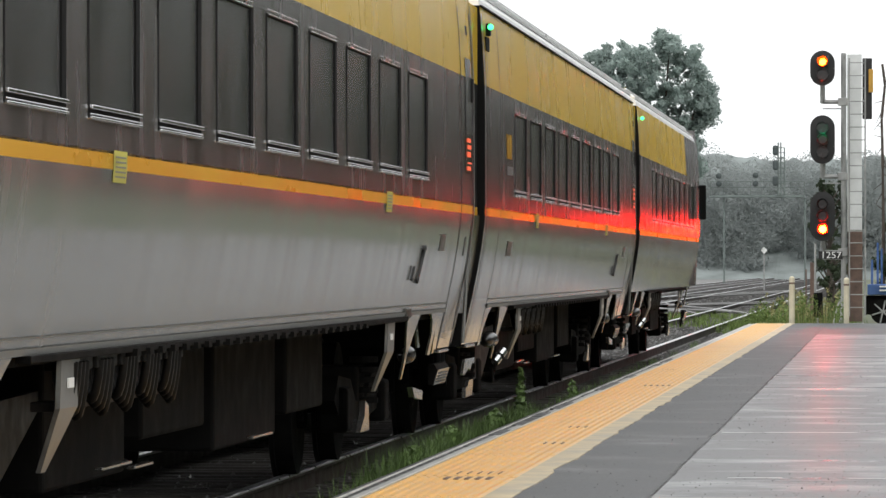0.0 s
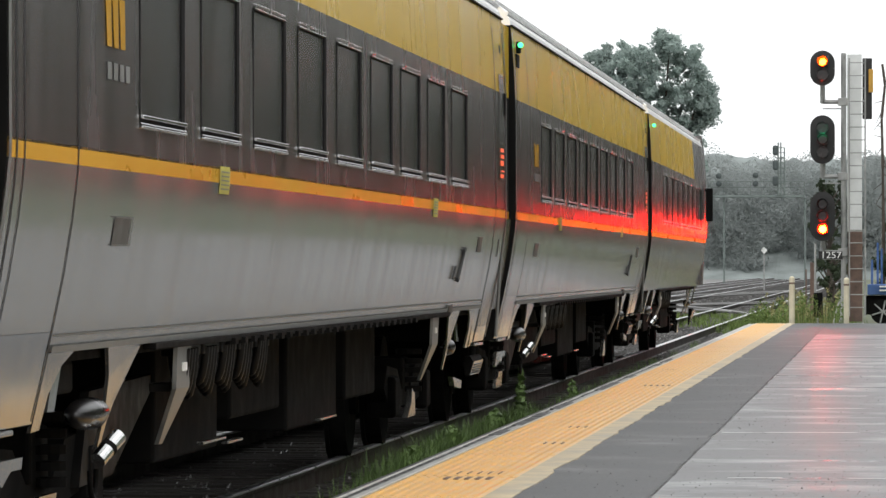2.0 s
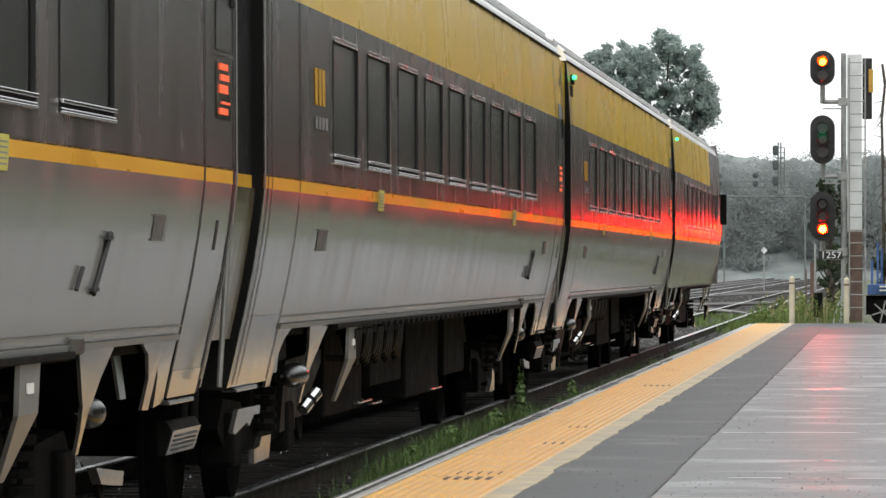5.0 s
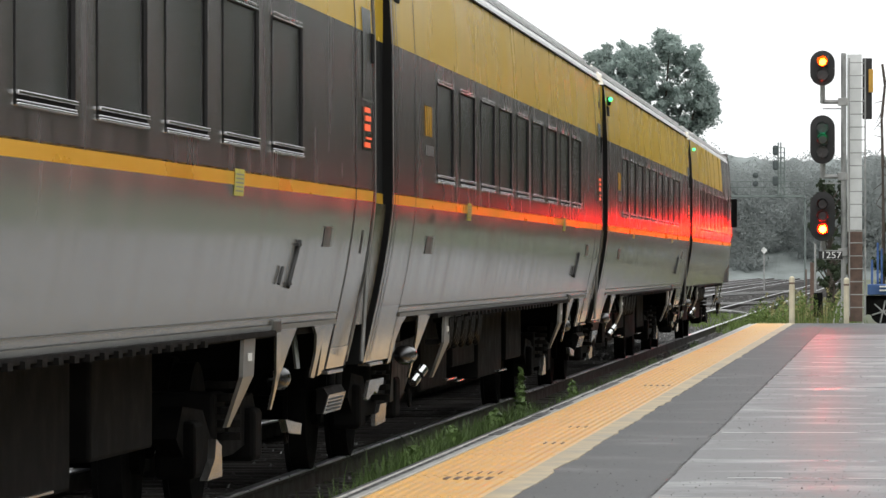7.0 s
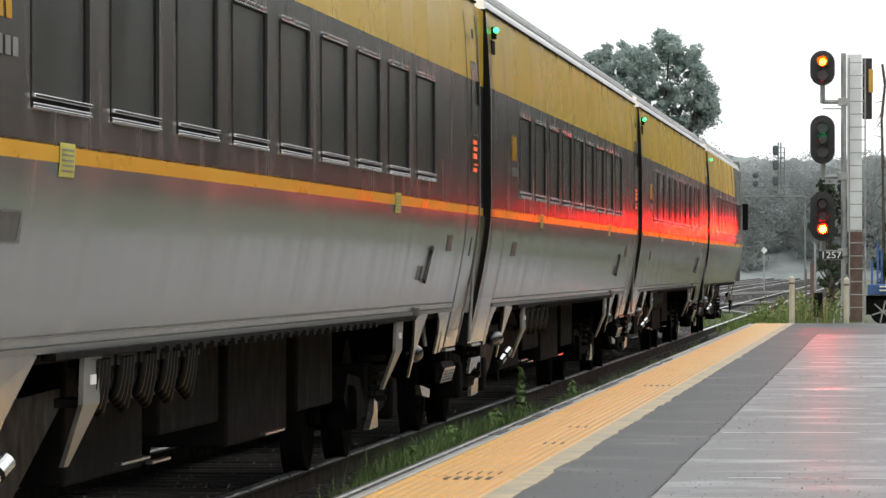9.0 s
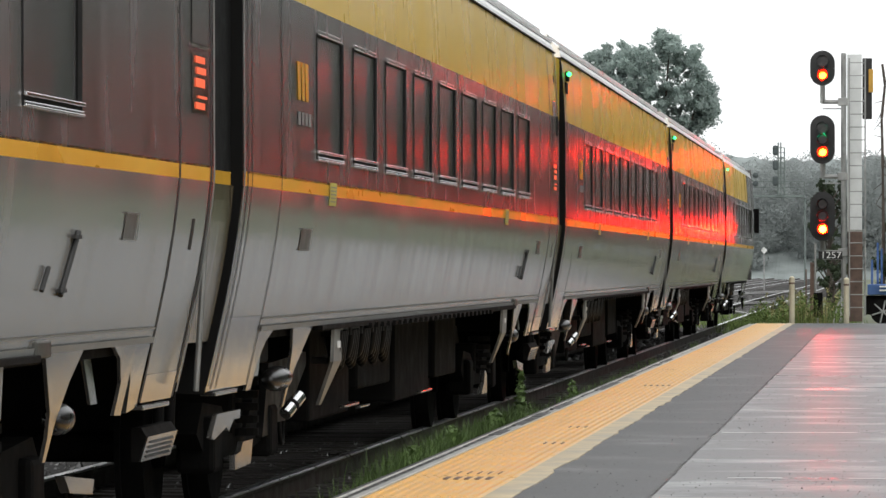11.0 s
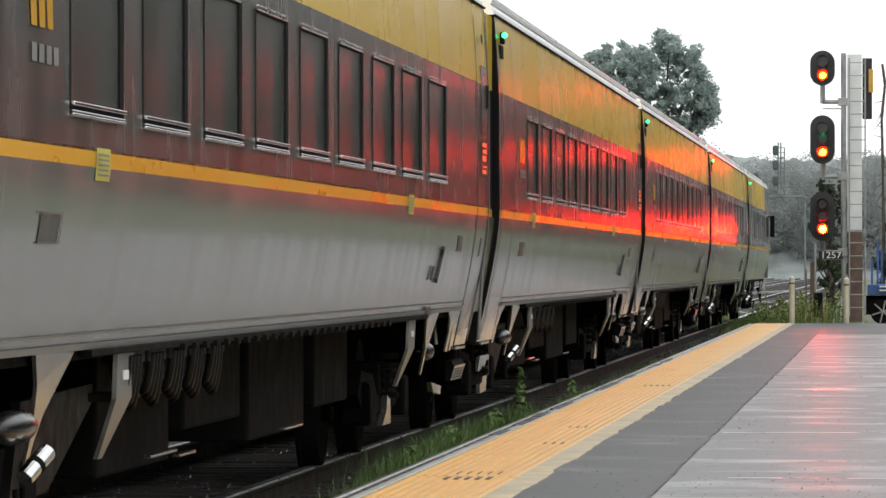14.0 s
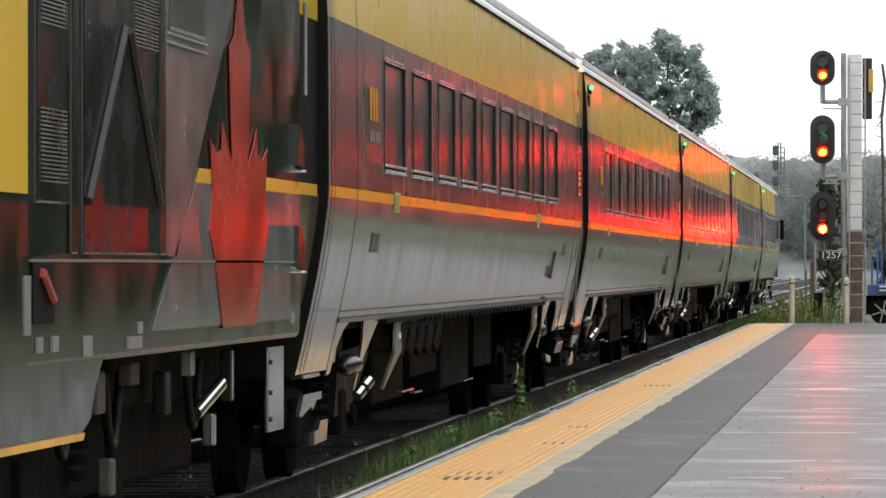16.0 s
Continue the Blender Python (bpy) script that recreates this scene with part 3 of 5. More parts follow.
    for s in sides:
        for k in range(5):
            y = y0 + 5.75 + 0.70 * k
            for q in range(4):
                drop, yy = 0.17 + 0.02 * q, y + 0.10 * q
                pts = [(s * (1.47 - 0.09 * u), yy + 0.10 * u, 1.0 - drop * math.sin(math.pi * u) ** 0.7) for u in (0, 0.1, 0.25, 0.4, 0.5, 0.6, 0.75, 0.9, 1)]
                part("cable", tube(B(), pts, 0.02), "cable", c, "hanging loop of black cable")
            part("cable_tray", box(B(), s * 1.36, s * 1.47, y - 0.08, y + 0.5, 0.965, 1.03, 0.005), "cable", c)
            part("cable_clip", box(B(), s * 1.30, s * 1.40, y - 0.05, y + 0.25, 0.80, 0.84, 0.005), "tie", c)
        ch = B()
        prism(ch, [(y0 + 4.9, 0.82), (y0 + 7.2, 0.86), (y0 + 5.6, 0.42), (y0 + 4.6, 0.40)], "x", s * 1.10, s * 1.14)
        part("underfloor_panel", ch, "cable", c, "slanting dark underfloor panel")
        rl = B()
        box(rl, s * 1.44, s * 1.50, y0 + 4.5, y1 - 4.5, 1.015, 1.045, 0.004)
        for k in range(26):
            yy = y0 + 7.2 + k * 0.4
            box(rl, s * 1.47, s * 1.52, yy, yy + 0.12, 1.0, 1.03)
        part("side_rail", rl, "under", c)
        for a, b, z in ((7.6, 8.5, 0.47), (8.6, 9.2, 0.44), (13.1, 14.0, 0.43)):
            tr = B()
            box(tr, s * 1.27, s * 1.31, y0 + a, y0 + b, z + 0.02, z + 0.036, 0.004)
            part("conduit", tr, "apron", c, "thin polished conduit")


BODY0, BODY1 = 0.55, CAR - 0.55     # a coach's ends, in its own length
WINDOWS = [20.57 - 1.995 * k for k in range(9)]


def coach():
    c = empty("coach", "passenger coach with yellow, charcoal and silver painted bands", "railway coach", "coaches of the train")
    y0, y1 = BODY0, BODY1
    for s in (1, -1):
        part("lower_side", skin(B(), s, y0 + 1.68, y1 - 1.20, 1.05, 1.777), "silver", c, "silver-grey painted lower flank")
        part("stripe", skin(B(), s, y0, y1, 1.777, 1.85), "stripe", c, "golden yellow stripe")
        holes = [(w - 0.70, w + 0.70, 1.965, 2.66) for w in WINDOWS]
        part("window_band", skin(B(), s, y0, y1, 1.84, 2.795, holes), "dark", c, "charcoal window band")
        part("upper_side", skin(B(), s, y0, y1, 2.795, 3.42), "yellow", c, "yellow upper flank")
        part("end_panel", skin(B(), s, y0, y0 + 1.68, 1.13, 1.777), "silver", c, "silver end panel")
        part("end_apron", skin(B(), s, y0, y0 + 1.68, 0.77, 1.128), "slate", c, "slate-grey lower apron")
        part("door", skin(B(), s, y1 - 1.20, y1, 0.84, 1.777), "silver", c, "flush silver entrance door")
        part("door_kick_plate", skin(B(), s, y1 - 1.16, y1 - 0.16, 0.775, 0.90, proud=0.003), "slate", c, "polished metal kick plate")
        part("step_flap", flank_plate([(y1 - 1.95, 1.045), (y1 - 1.24, 1.045), (y1 - 1.24, 0.76), (y1 - 1.52, 0.74), (y1 - 1.62, 0.88), (y1 - 1.78, 0.98)], s, 0.0), "slate", c, "polished metal flap beside the door")
        for w in WINDOWS:
            window_unit(s, w, c)
        for y, wd in ((y1 - 1.20, 0.024), (y0 + 1.66, 0.014), (y1 - 0.12, 0.03), (y0 + 0.20, 0.016), (y0 + 0.38, 0.012)):
            part("seam", skin(B(), s, y - wd, y + wd, 0.78, 3.30, proud=0.003), "seam", c)
        for y in (y1 - 0.035, y0 + 0.035):
            part("edge_strip", skin(B(), s, y - 0.03, y + 0.03, 0.80, 3.36, proud=0.006), "bracket", c, "slim bright edge strip")
        lip = B()
        skin(lip, s, y0 + 1.70, y1 - 1.24, 1.045, 1.072, proud=0.012)
        skin(lip, s, y0 + 1.70, y1 - 1.24, 1.108, 1.116, proud=0.008)
        part("trim_strip", lip, "bracket", c, "thin bright trim lines along the sill")
        part("sill_lug", box(B(), s * 1.44, s * 1.492, y1 - 4.55, y1 - 4.2, 1.03, 1.10, 0.01), "grime", c, "small grimy lug at the sill")
        gut = B()
        box(gut, s * 1.545, s * 1.562, y0, y1, 3.412, 3.424)
        part("gutter", gut, "rubber", c)
        for yy, z0, z1, w in ((y1 - 2.58, 1.50, 1.60, 0.34), (y0 + 3.0, 1.475, 1.58, 0.46)):
            hatch = part("hatch", skin(B(), s, yy - w / 2, yy + w / 2, z0, z1, proud=0.004), "recess", c, "small recessed hatch")
            rim = B()
            skin(rim, s, yy - w / 2 - 0.02, yy + w / 2 + 0.02, z1, z1 + 0.008, proud=0.012)
            skin(rim, s, yy + w / 2, yy + w / 2 + 0.05, z0 - 0.006, z1, proud=0.008)
            skin(rim, s, yy - w / 2 - 0.02, yy + w / 2 + 0.02, z0 - 0.008, z0, proud=0.008)
            part("hatch_rim", rim, "bracket", hatch)
        part("door_slot", skin(B(), s, y1 - 0.62, y1 - 0.54, 1.46, 1.60, proud=0.003), "seam", c)
        hb = B()
        rod(hb, (s * (half(1.52) + 0.012), y1 - 4.02, 1.52), (s * (half(1.27) + 0.012), y1 - 4.20, 1.27), 0.012, seg=8)
        for z in (1.50, 1.29):
            mid_y = y1 - 4.20 + 0.72 * (z - 1.27)
            box(hb, s * half(z), s * (half(z) + 0.02), mid_y - 0.08, mid_y + 0.08, z - 0.008, z + 0.008)
        part("handle", hb, "seam", c, "slanted dark grab handle")
        part("small_handle", rod(B(), (s * (half(1.38) + 0.012), y1 - 4.62, 1.38), (s * (half(1.29) + 0.012), y1 - 4.68, 1.29), 0.010, seg=8), "seam", c)
        for yy in (y0 + 6.2, y1 - 6.85):
            st = part("sticker", skin(B(), s, yy - 0.19, yy + 0.19, 1.725, 1.855, proud=0.004), "sticker", c, "small yellow notice with lines of print")
            pr = B()
            for k in range(5):
                skin(pr, s, yy - 0.15, yy + 0.15, 1.745 + 0.02 * k, 1.752 + 0.02 * k, proud=0.006)
            part("print", pr, "ink", st)
        lg = B()
        for k in range(3):
            prism(lg, [(y0 + 2.36 + 0.19 * k, 2.475), (y0 + 2.50 + 0.19 * k, 2.475), (y0 + 2.52 + 0.19 * k, 2.272), (y0 + 2.41 + 0.19 * k, 2.272)], "x", s * (half(2.37) + 0.004), s * (half(2.37) + 0.007))
        part("emblem", lg, "stripe", c, "yellow block emblem")
        un = B()
        for k in range(4):
            skin(un, s, y0 + 2.42 + 0.17 * k, y0 + 2.54 + 0.17 * k, 2.14, 2.21, proud=0.004)
        part("lettering_bars", un, "ink", c)
        dw = B()
        skin(dw, s, y1 - 0.80, y1 - 0.25, 2.40, 2.94, proud=0.004)
        part("door_window_sill", skin(B(), s, y1 - 0.86, y1 - 0.20, 2.375, 2.39, proud=0.012), "chrome", c)
        bk = part("display_panel", skin(B(), s, y1 - 0.80, y1 - 0.25, 2.08, 2.35, proud=0.004), "apron", c, "grey display panel")
        part("door_window", dw, "pane", c, "tall narrow dark door window")
        dg = B()
        for z, a, h in ((2.10, 0.70, 0.03), (2.15, 0.62, 0.012), (2.20, 0.70, 0.04), (2.26, 0.66, 0.03), (2.31, 0.70, 0.03)):
            skin(dg, s, y1 - a, y1 - a + 0.32, z, z + h, proud=0.008)
        part("number_display", dg, "orange_glow", bk, "glowing orange digits, blurred")
        fl = B()
        skin(fl, s, y1 - 0.98, y1 - 0.78, 3.10, 3.17, proud=0.03)
        part("door_lamp_hood", fl, "rubber", c)
        part("end_latch", box(B(), s * 1.575, s * 1.60, y1 - 0.30, y1 - 0.16, 2.62, 2.80, 0.006), "rubber", c)
        part("lamp_bracket", box(B(), s * 1.555, s * 1.58, y0 + 0.30, y0 + 0.62, 3.08, 3.19, 0.006), "rubber", c)
        mk = B()
        box(mk, s * 1.56, s * 1.60, y0 + 0.45, y0 + 0.53, 3.20, 3.30, 0.01)
        lamp = part("marker_lamp", mk, "rubber", c, "small marker lamp")
        gl = B()
        g = bmesh.ops.create_uvsphere(gl, u_segments=12, v_segments=8, radius=0.024)
        bmesh.ops.translate(gl, vec=(s * 1.60, y0 + 0.44, 3.27), verts=g["verts"])
        part("marker_glow", gl, "green_glow", lamp, "lit green marker")
    part("roof", roof_mesh(y0, y1), "roof", c, "bright silver arched roof")
    part("roof_ribs", ribs(y0, y1), "roof", c)
    fl = box(B(), -1.42, 1.42, y0, y1, 1.0, 1.06)
    part("underframe", fl, "under", c)
    for y in (y0, y1):
        ew = B()
        out = [(w * 1, z) for z, w in PROFILE] + [(-w, z) for z, w in PROFILE[::-1]]
        prism(ew, out, "y", y - 0.02 if y == y1 else y, y if y == y1 else y + 0.02)
        part("end_wall", ew, "rubber", c)
    # gangway cover to the next coach, set in from the flanks; the skirt follows their slope
    for name, z0, z1, mt in (("gangway_top", 2.80, 3.40, "yellow"), ("gangway", 1.842, 2.80, "rubber"), ("gangway_stripe", 1.777, 1.842, "stripe")):
        part(name, box(B(), -1.53, 1.53, y1 + 0.002, y1 + 1.098, z0, z1), mt, c)
    skirt_line = [(half(z) - 0.03, z) for z in (1.02, 1.15, 1.3, 1.45, 1.6, 1.7, 1.775)]
    part("gangway_skirt", prism(B(), skirt_line + [(-w, z) for w, z in skirt_line[::-1]], "y", y1 + 0.12, y1 + 1.00), "bellows", c, "glossy brown grimy skirt between the coaches")
    part("gangway_frame", prism(B(), [(w - 0.03, z) for w, z in skirt_line] + [(0.03 - w, z) for w, z in skirt_line[::-1]], "y", y1 + 1.002, y1 + 1.098), "rubber", c)
    part("gangway_floor", box(B(), -1.25, 1.25, y1 + 0.002, y1 + 1.098, 0.97, 1.018), "under", c)
    for s in (1, -1):
        for e in (0.35, 0.75):
            pts = [(s * 1.28, y1 + e + 0.03 * math.sin(5 * u), 1.0 - 0.4 * u) for u in (0, 0.2, 0.4, 0.6, 0.8, 1)]
            part("brake_hose", tube(B(), pts, 0.028, 8), "under", c)
        part("grab_rail", rod(B(), (s * 1.50, y1 + 0.03, 0.80), (s * 1.55, y1 + 0.03, 1.6), 0.014, seg=8), "bracket", c)
    part("coupler", box(B(), -0.3, 0.3, y1, y1 + 1.1, 0.7, 0.95, 0.02), "under", c)
    undercarriage(c, y0, y1)
    return c


def lead_car(length):
    """The foremost vehicle: same bands, a dark raked front end."""
    c = empty("lead_car", "foremost railway vehicle with yellow band and dark cab end", "railway coach", "coaches of the train")
    y0, y1 = BODY0, length
    for s in (1, -1):
        part("lower_side", skin(B(), s, y0, y1 - 0.3, 1.05, 1.777), "silver", c, "silver-grey lower flank")
        part("stripe", skin(B(), s, y0, y1 - 0.3, 1.777, 1.85), "stripe", c)
        ws = [y0 + 4.4 + 1.97 * k for k in range(8)]
        part("window_band", skin(B(), s, y0, y1, 1.84, 2.795, [(w - 0.70, w + 0.70, 1.965, 2.67) for w in ws]), "dark", c, "charcoal window band")
        for w in ws:
            window_unit(s, w, c)
        part("upper_side", skin(B(), s, y0, y1 - 5.6, 2.795, 3.42), "yellow", c, "yellow upper flank")
        part("cab_side", skin(B(), s, y1 - 5.6, y1, 2.795, 3.42), "dark", c, "charcoal cab flank")
        for y in (y0 + 1.65, y0 + 0.12):
            part("seam", skin(B(), s, y - 0.015, y + 0.015, 1.06, 3.30, proud=0.003), "seam", c)
        mi = B()
        box(mi, s * 1.61, s * 1.73, y1 - 0.9, y1 - 0.8, 2.15, 2.72, 0.02)
        box(mi, s * 1.50, s * 1.66, y1 - 0.87, y1 - 0.83, 2.66, 2.70)
        part("side_mirror", mi, "rubber", c, "black upright side mirror")
        gl = B()
        g = bmesh.ops.create_uvsphere(gl, u_segments=12, v_segments=8, radius=0.024)
        bmesh.ops.translate(gl, vec=(s * 1.60, y0 + 0.44, 3.27), verts=g["verts"])
        part("marker_glow", gl, "green_glow", c, "lit green marker")
    part("roof", roof_mesh(y0, y1 - 1.0), "roof", c, "bright silver roof")
    part("roof_ribs", ribs(y0, y1 - 1.2), "roof", c)
    nose = B()
    prism(nose, [(y1 - 1.0, 3.42), (y1 - 1.0, 3.62), (y1 - 0.3, 3.50), (y1 + 0.1, 3.3), (y1 + 0.1, 1.4), (y1 - 0.3, 1.06), (y1 - 1.0, 1.06)], "x", -1.54, 1.54)
    part("nose", nose, "dark", c, "charcoal cab nose")
    ew = B()
    prism(ew, [(w, z) for z, w in PROFILE] + [(-w, z) for z, w in PROFILE[::-1]], "y", y0, y0 + 0.02)
    part("end_wall", ew, "rubber", c)
    part("underframe", box(B(), -1.42, 1.42, y0, y1, 1.0, 1.06), "under", c)
    undercarriage(c, y0, y1)
    return c


def maple(y, z, w, h):
    """Outline of a tall maple leaf with pointed lobes, as (y, z)."""
    right = [(0.0, 1.0), (0.09, 0.83), (0.18, 0.79), (0.155, 0.60), (0.13, 0.46), (0.235, 0.53), (0.29, 0.575), (0.30, 0.50), (0.385, 0.485), (0.485, 0.525), (0.465, 0.45), (0.445, 0.38), (0.50, 0.27), (0.42, 0.20), (0.28, 0.0)]
    out = [(y + a * w, z + b * h) for a, b in right]
    return out + [(2 * y - p, q) for p, q in out[:0:-1]]


def locomotive():
    """The trailing locomotive: its front end at y = 0, body towards -y."""
    c = empty("locomotive", "diesel locomotive in grey and yellow wrap with a red maple leaf", "locomotive")
    W = 1.57
    body = B()
    prism(body, [(-W + 0.02, 1.005), (-W, 1.03), (-W, 3.35), (-W + 0.25, 3.72), (-0.8, 4.0), (0.8, 4.0), (W - 0.25, 3.72), (W, 3.35), (W, 1.03), (W - 0.02, 1.005)], "y", -20.5, 0)
    part("body", body, "wrapblue", c, "slate-grey locomotive body")
    for s in (1, -1):
        x0, x1 = s * (W + 0.002), s * (W + 0.006)
        part("grey_panel", prism(B(), [(-5.75, 1.105), (-0.03, 1.105), (-0.03, 1.765), (-4.30, 1.765)], "x", x0, x1), "wrapgrey", c, "pale grey vinyl panel")
        part("yellow_stripe", prism(B(), [(-4.30, 1.767), (-0.03, 1.767), (-0.03, 1.835), (-4.16, 1.835)], "x", x0, x1), "stripe", c)
        part("upper_grey", prism(B(), [(-5.5, 1.43), (-4.98, 1.43), (-2.75, 2.75), (-5.5, 2.75)], "x", x0, x1), "wrapgrey", c)
        part("maple_leaf", prism(B(), maple(-2.70, 1.09, 2.34, 1.70), "x", s * (W + 0.008), s * (W + 0.012)), "leafred", c, "tall red maple leaf decal")
        part("yellow_panel", box(B(), x0, x1, -14.5, -9.05, 1.65, 3.3), "yellow", c, "yellow vinyl panel")
        part("lower_panel", box(B(), x0, x1, -14.5, -9.05, 1.02, 1.64), "wrapblue", c, "grey vinyl panel")
        for ya, yb, zb in ((-8.9, -8.1, 1.62), (-7.75, -5.55, 1.43)):
            g = part("grille", box(B(), s * (W - 0.01), s * (W + 0.014), ya, yb, zb, 3.25, 0.01), "gloss_black", c, "dark recessed grille")
            for k in range(96):
                z = 1.7 + 0.016 * k
                if ya > -8 and z < 2.3 or 1.98 < z < 2.28:
                    continue
                lv = B()
                box(lv, s * (W + 0.012), s * (W + 0.02), (ya + 0.10) if ya < -8 else -6.35, (yb - 0.10), z, z + 0.006)
                part("louvre", lv, "grille", g)
        for a, b in (((-7.68, 1.64), (-6.68, 2.36)), ((-5.62, 1.65), (-6.54, 2.36))):
            br = B()
            rod(br, (s * (W + 0.02), a[0], a[1]), (s * (W + 0.02), b[0], b[1]), 0.022, seg=6)
            part("diagonal_brace", br, "seam", c, "grey diagonal brace")
        for y in (-8.0, -5.5):
            part("pillar", box(B(), s * W, s * (W + 0.02), y - 0.08, y + 0.08, 1.43, 3.3, 0.01), "wrapblue", c)
        part("cab_window", box(B(), s * (W - 0.01), s * (W + 0.015), -5.25, -4.0, 2.42, 3.1, 0.02), "pane", c, "dark side window")
        for z in (2.36, 2.40):
            part("window_sill", box(B(), s * W, s * (W + 0.016), -5.3, -3.95, z, z + 0.012, 0.004), "bracket", c)
        part("seam_line", box(B(), x0, s * (W + 0.012), -9.0, -0.03, 1.40, 1.412), "bracket", c)
        for z in (1.38, 1.92):
            part("end_step", prism(B(), [(-0.34, z), (-0.01, z - 0.02), (-0.01, z + 0.10), (-0.16, z + 0.22), (-0.30, z + 0.22)], "x", s * (W - 0.05), s * (W + 0.03)), "wrapblue", c)
            part("step_edge", box(B(), s * (W - 0.02), s * (W + 0.04), -0.20, 0.0, z - 0.035, z - 0.022, 0.004), "chrome", c)
        hr = B()
        rod(hr, (s * (W + 0.04), -0.08, 2.3), (s * (W + 0.04), -0.08, 2.8), 0.012, seg=8)
        part("handrail", hr, "bracket", c)
        sk = B()
        prism(sk, [(-15, 0.74), (-7.62, 0.73), (-7.40, 0.78), (-7.28, 0.90), (-7.1, 1.0), (-6.9, 1.03), (-15, 1.03)], "x", s * 1.50, s * (W - 0.01))
        part("skirt", sk, "wrapblue", c, "grey lower skirt")
        part("skirt_edge", prism(B(), [(-15, 0.738), (-7.62, 0.728), (-7.66, 0.70), (-15, 0.71)], "x", s * 1.49, s * W), "tactile", c, "orange lower edge")
        pl = B()
        box(pl, s * 1.47, s * 1.49, -0.74, -0.04, 0.51, 0.96, 0.008)
        for bz in (0.58, 0.72, 0.88):
            part("plate_bolt", rod(B(), (s * 1.488, -0.66, bz), (s * 1.50, -0.66, bz), 0.014, seg=8), "seam", c)
        part("end_plate", pl, "slate", c, "pale metal end plate")
        cy = B()
        rod(cy, (s * 1.36, -2.72, 0.665), (s * 1.42, -2.2, 0.80), 0.036, seg=18)
        part("cylinder", cy, "chrome", c, "bright brake cylinder")
        for ya, z, w, h in ((-9.15, 1.13, 0.14, 0.22), (-8.85, 1.06, 0.12, 0.06), (-8.5, 1.06, 0.14, 0.06), (-7.7, 1.03, 0.2, 0.08), (-6.5, 1.04, 0.4, 0.05), (-6.2, 1.1, 0.12, 0.05), (-0.45, 1.08, 0.12, 0.06)):
            part("notice_plate", box(B(), x0, s * (W + 0.012), ya, ya + w, z, z + h), "ink", c)
        for ya, z0, z1, w, mt in ((-6.3, 0.76, 0.94, 0.24, "grime"), (-5.3, 0.86, 0.96, 0.26, "tie"), (-5.9, 0.40, 0.56, 0.14, "grime"), (-3.25, 0.86, 0.98, 0.1, "bracket"), (-2.45, 0.50, 0.66, 0.10, "apron"), (-4.2, 0.70, 0.90, 0.2, "cable"), (-1.75, 0.70, 0.96, 0.10, "wrapblue")):
            part("hanger", box(B(), s * 1.36, s * 1.42, ya, ya + w, z0, z1, 0.01), mt, c, "small underfloor hanger")
        for ya in (-7.0, -5.6, -2.9):
            pts = [(s * 1.34, ya + 0.5 * u, 0.92 - 0.32 * math.sin(math.pi * u)) for u in (0, 0.12, 0.25, 0.4, 0.5, 0.6, 0.75, 0.88, 1)]
            part("hose", tube(B(), pts, 0.022), "cable", c)
        part("filler_recess", box(B(), s * (W + 0.002), s * (W + 0.010), -8.95, -8.45, 1.17, 1.42, 0.004), "rubber", c, "dark filler recess")
        hd = B()
        rod(hd, (s * (W + 0.02), -8.8, 1.36), (s * (W + 0.02), -8.55, 1.26), 0.02, seg=8)
        part("filler_handle", hd, "leafred", c, "red handle")
    bogie(-5.2, c)
    bogie(-15.5, c)
    part("underframe", box(B(), -1.3, 1.3, -20, -0.6, 0.75, 1.0), "under", c)
    # added black box gives the darkness between the locomotive's wheels
    part("underfloor_blackout", box(B(), -1.12, 1.12, -7.2, -1.0, 0.34, 0.748, 0.03), "under", c, "added black box that darkens the space under the body")
    for name, z0, z1, mt in (("gangway_top", 2.76, 3.40, "yellow"), ("gangway", 1.842, 2.76, "rubber"), ("gangway_stripe", 1.777, 1.842, "stripe"), ("gangway_skirt", 1.12, 1.777, "bellows")):
        if name == "gangway_skirt":
            line = [(half(z) - 0.05, z) for z in (1.12, 1.3, 1.45, 1.6, 1.7, 1.775)]
            part(name, prism(B(), line + [(-w, z) for w, z in line[::-1]], "y", 0.004, 1.266), mt, c, "glossy brown grimy skirt behind the coach")
        else:
            part(name, box(B(), -1.53, 1.53, 0.004, 1.266, z0, z1), mt, c)
    cp = box(B(), -0.3, 0.3, -0.6, 1.24, 0.7, 0.95, 0.02)
    part("coupler", cp, "under", c)
    return c


G2 = 40.6     # where the second joint of the train stands at the start
first = coach()
train = [(first, G2)]
for k in (-1, -2, -3):
    other = copy_thing(first, Matrix.Identity(4))
    if k < -1:
        for ob in other.children:          # the rear coaches carry this notice one window further back
            if ob.name.startswith("sticker") and ob.data.vertices[0].co.y < 10:
                ob.location.y -= 2.0
    train.append((other, G2 + k * CAR))
train.append((lead_car(21.9), G2 + CAR))
train.append((locomotive(), G2 - 3 * CAR - 0.72))


def run(t):
    """Way of the train in metres: it pulls away steadily, then holds its speed."""
    if t > 13.5:
        return 50.236 + 6.15 * (t - 13.5) + 0.075 * (t - 13.5) ** 2
    u = min(1.0, max(0.0, (t - 10.5) / 3.0))
    return 1.36 * t + 0.176 * t * t - 0.2 * u * u * (3 - 2 * u)



# ---- signal ----
SIG_Y = 122.0


def sx(px):
    return (px - 1570.0) / 76.6


def sz(py):
    return EYE_Z + (470.7 - py) / 76.6


TUBE = 0.9            # depth of an added, unseen tube that narrows each lamp's beam
LENS_R = 0.085


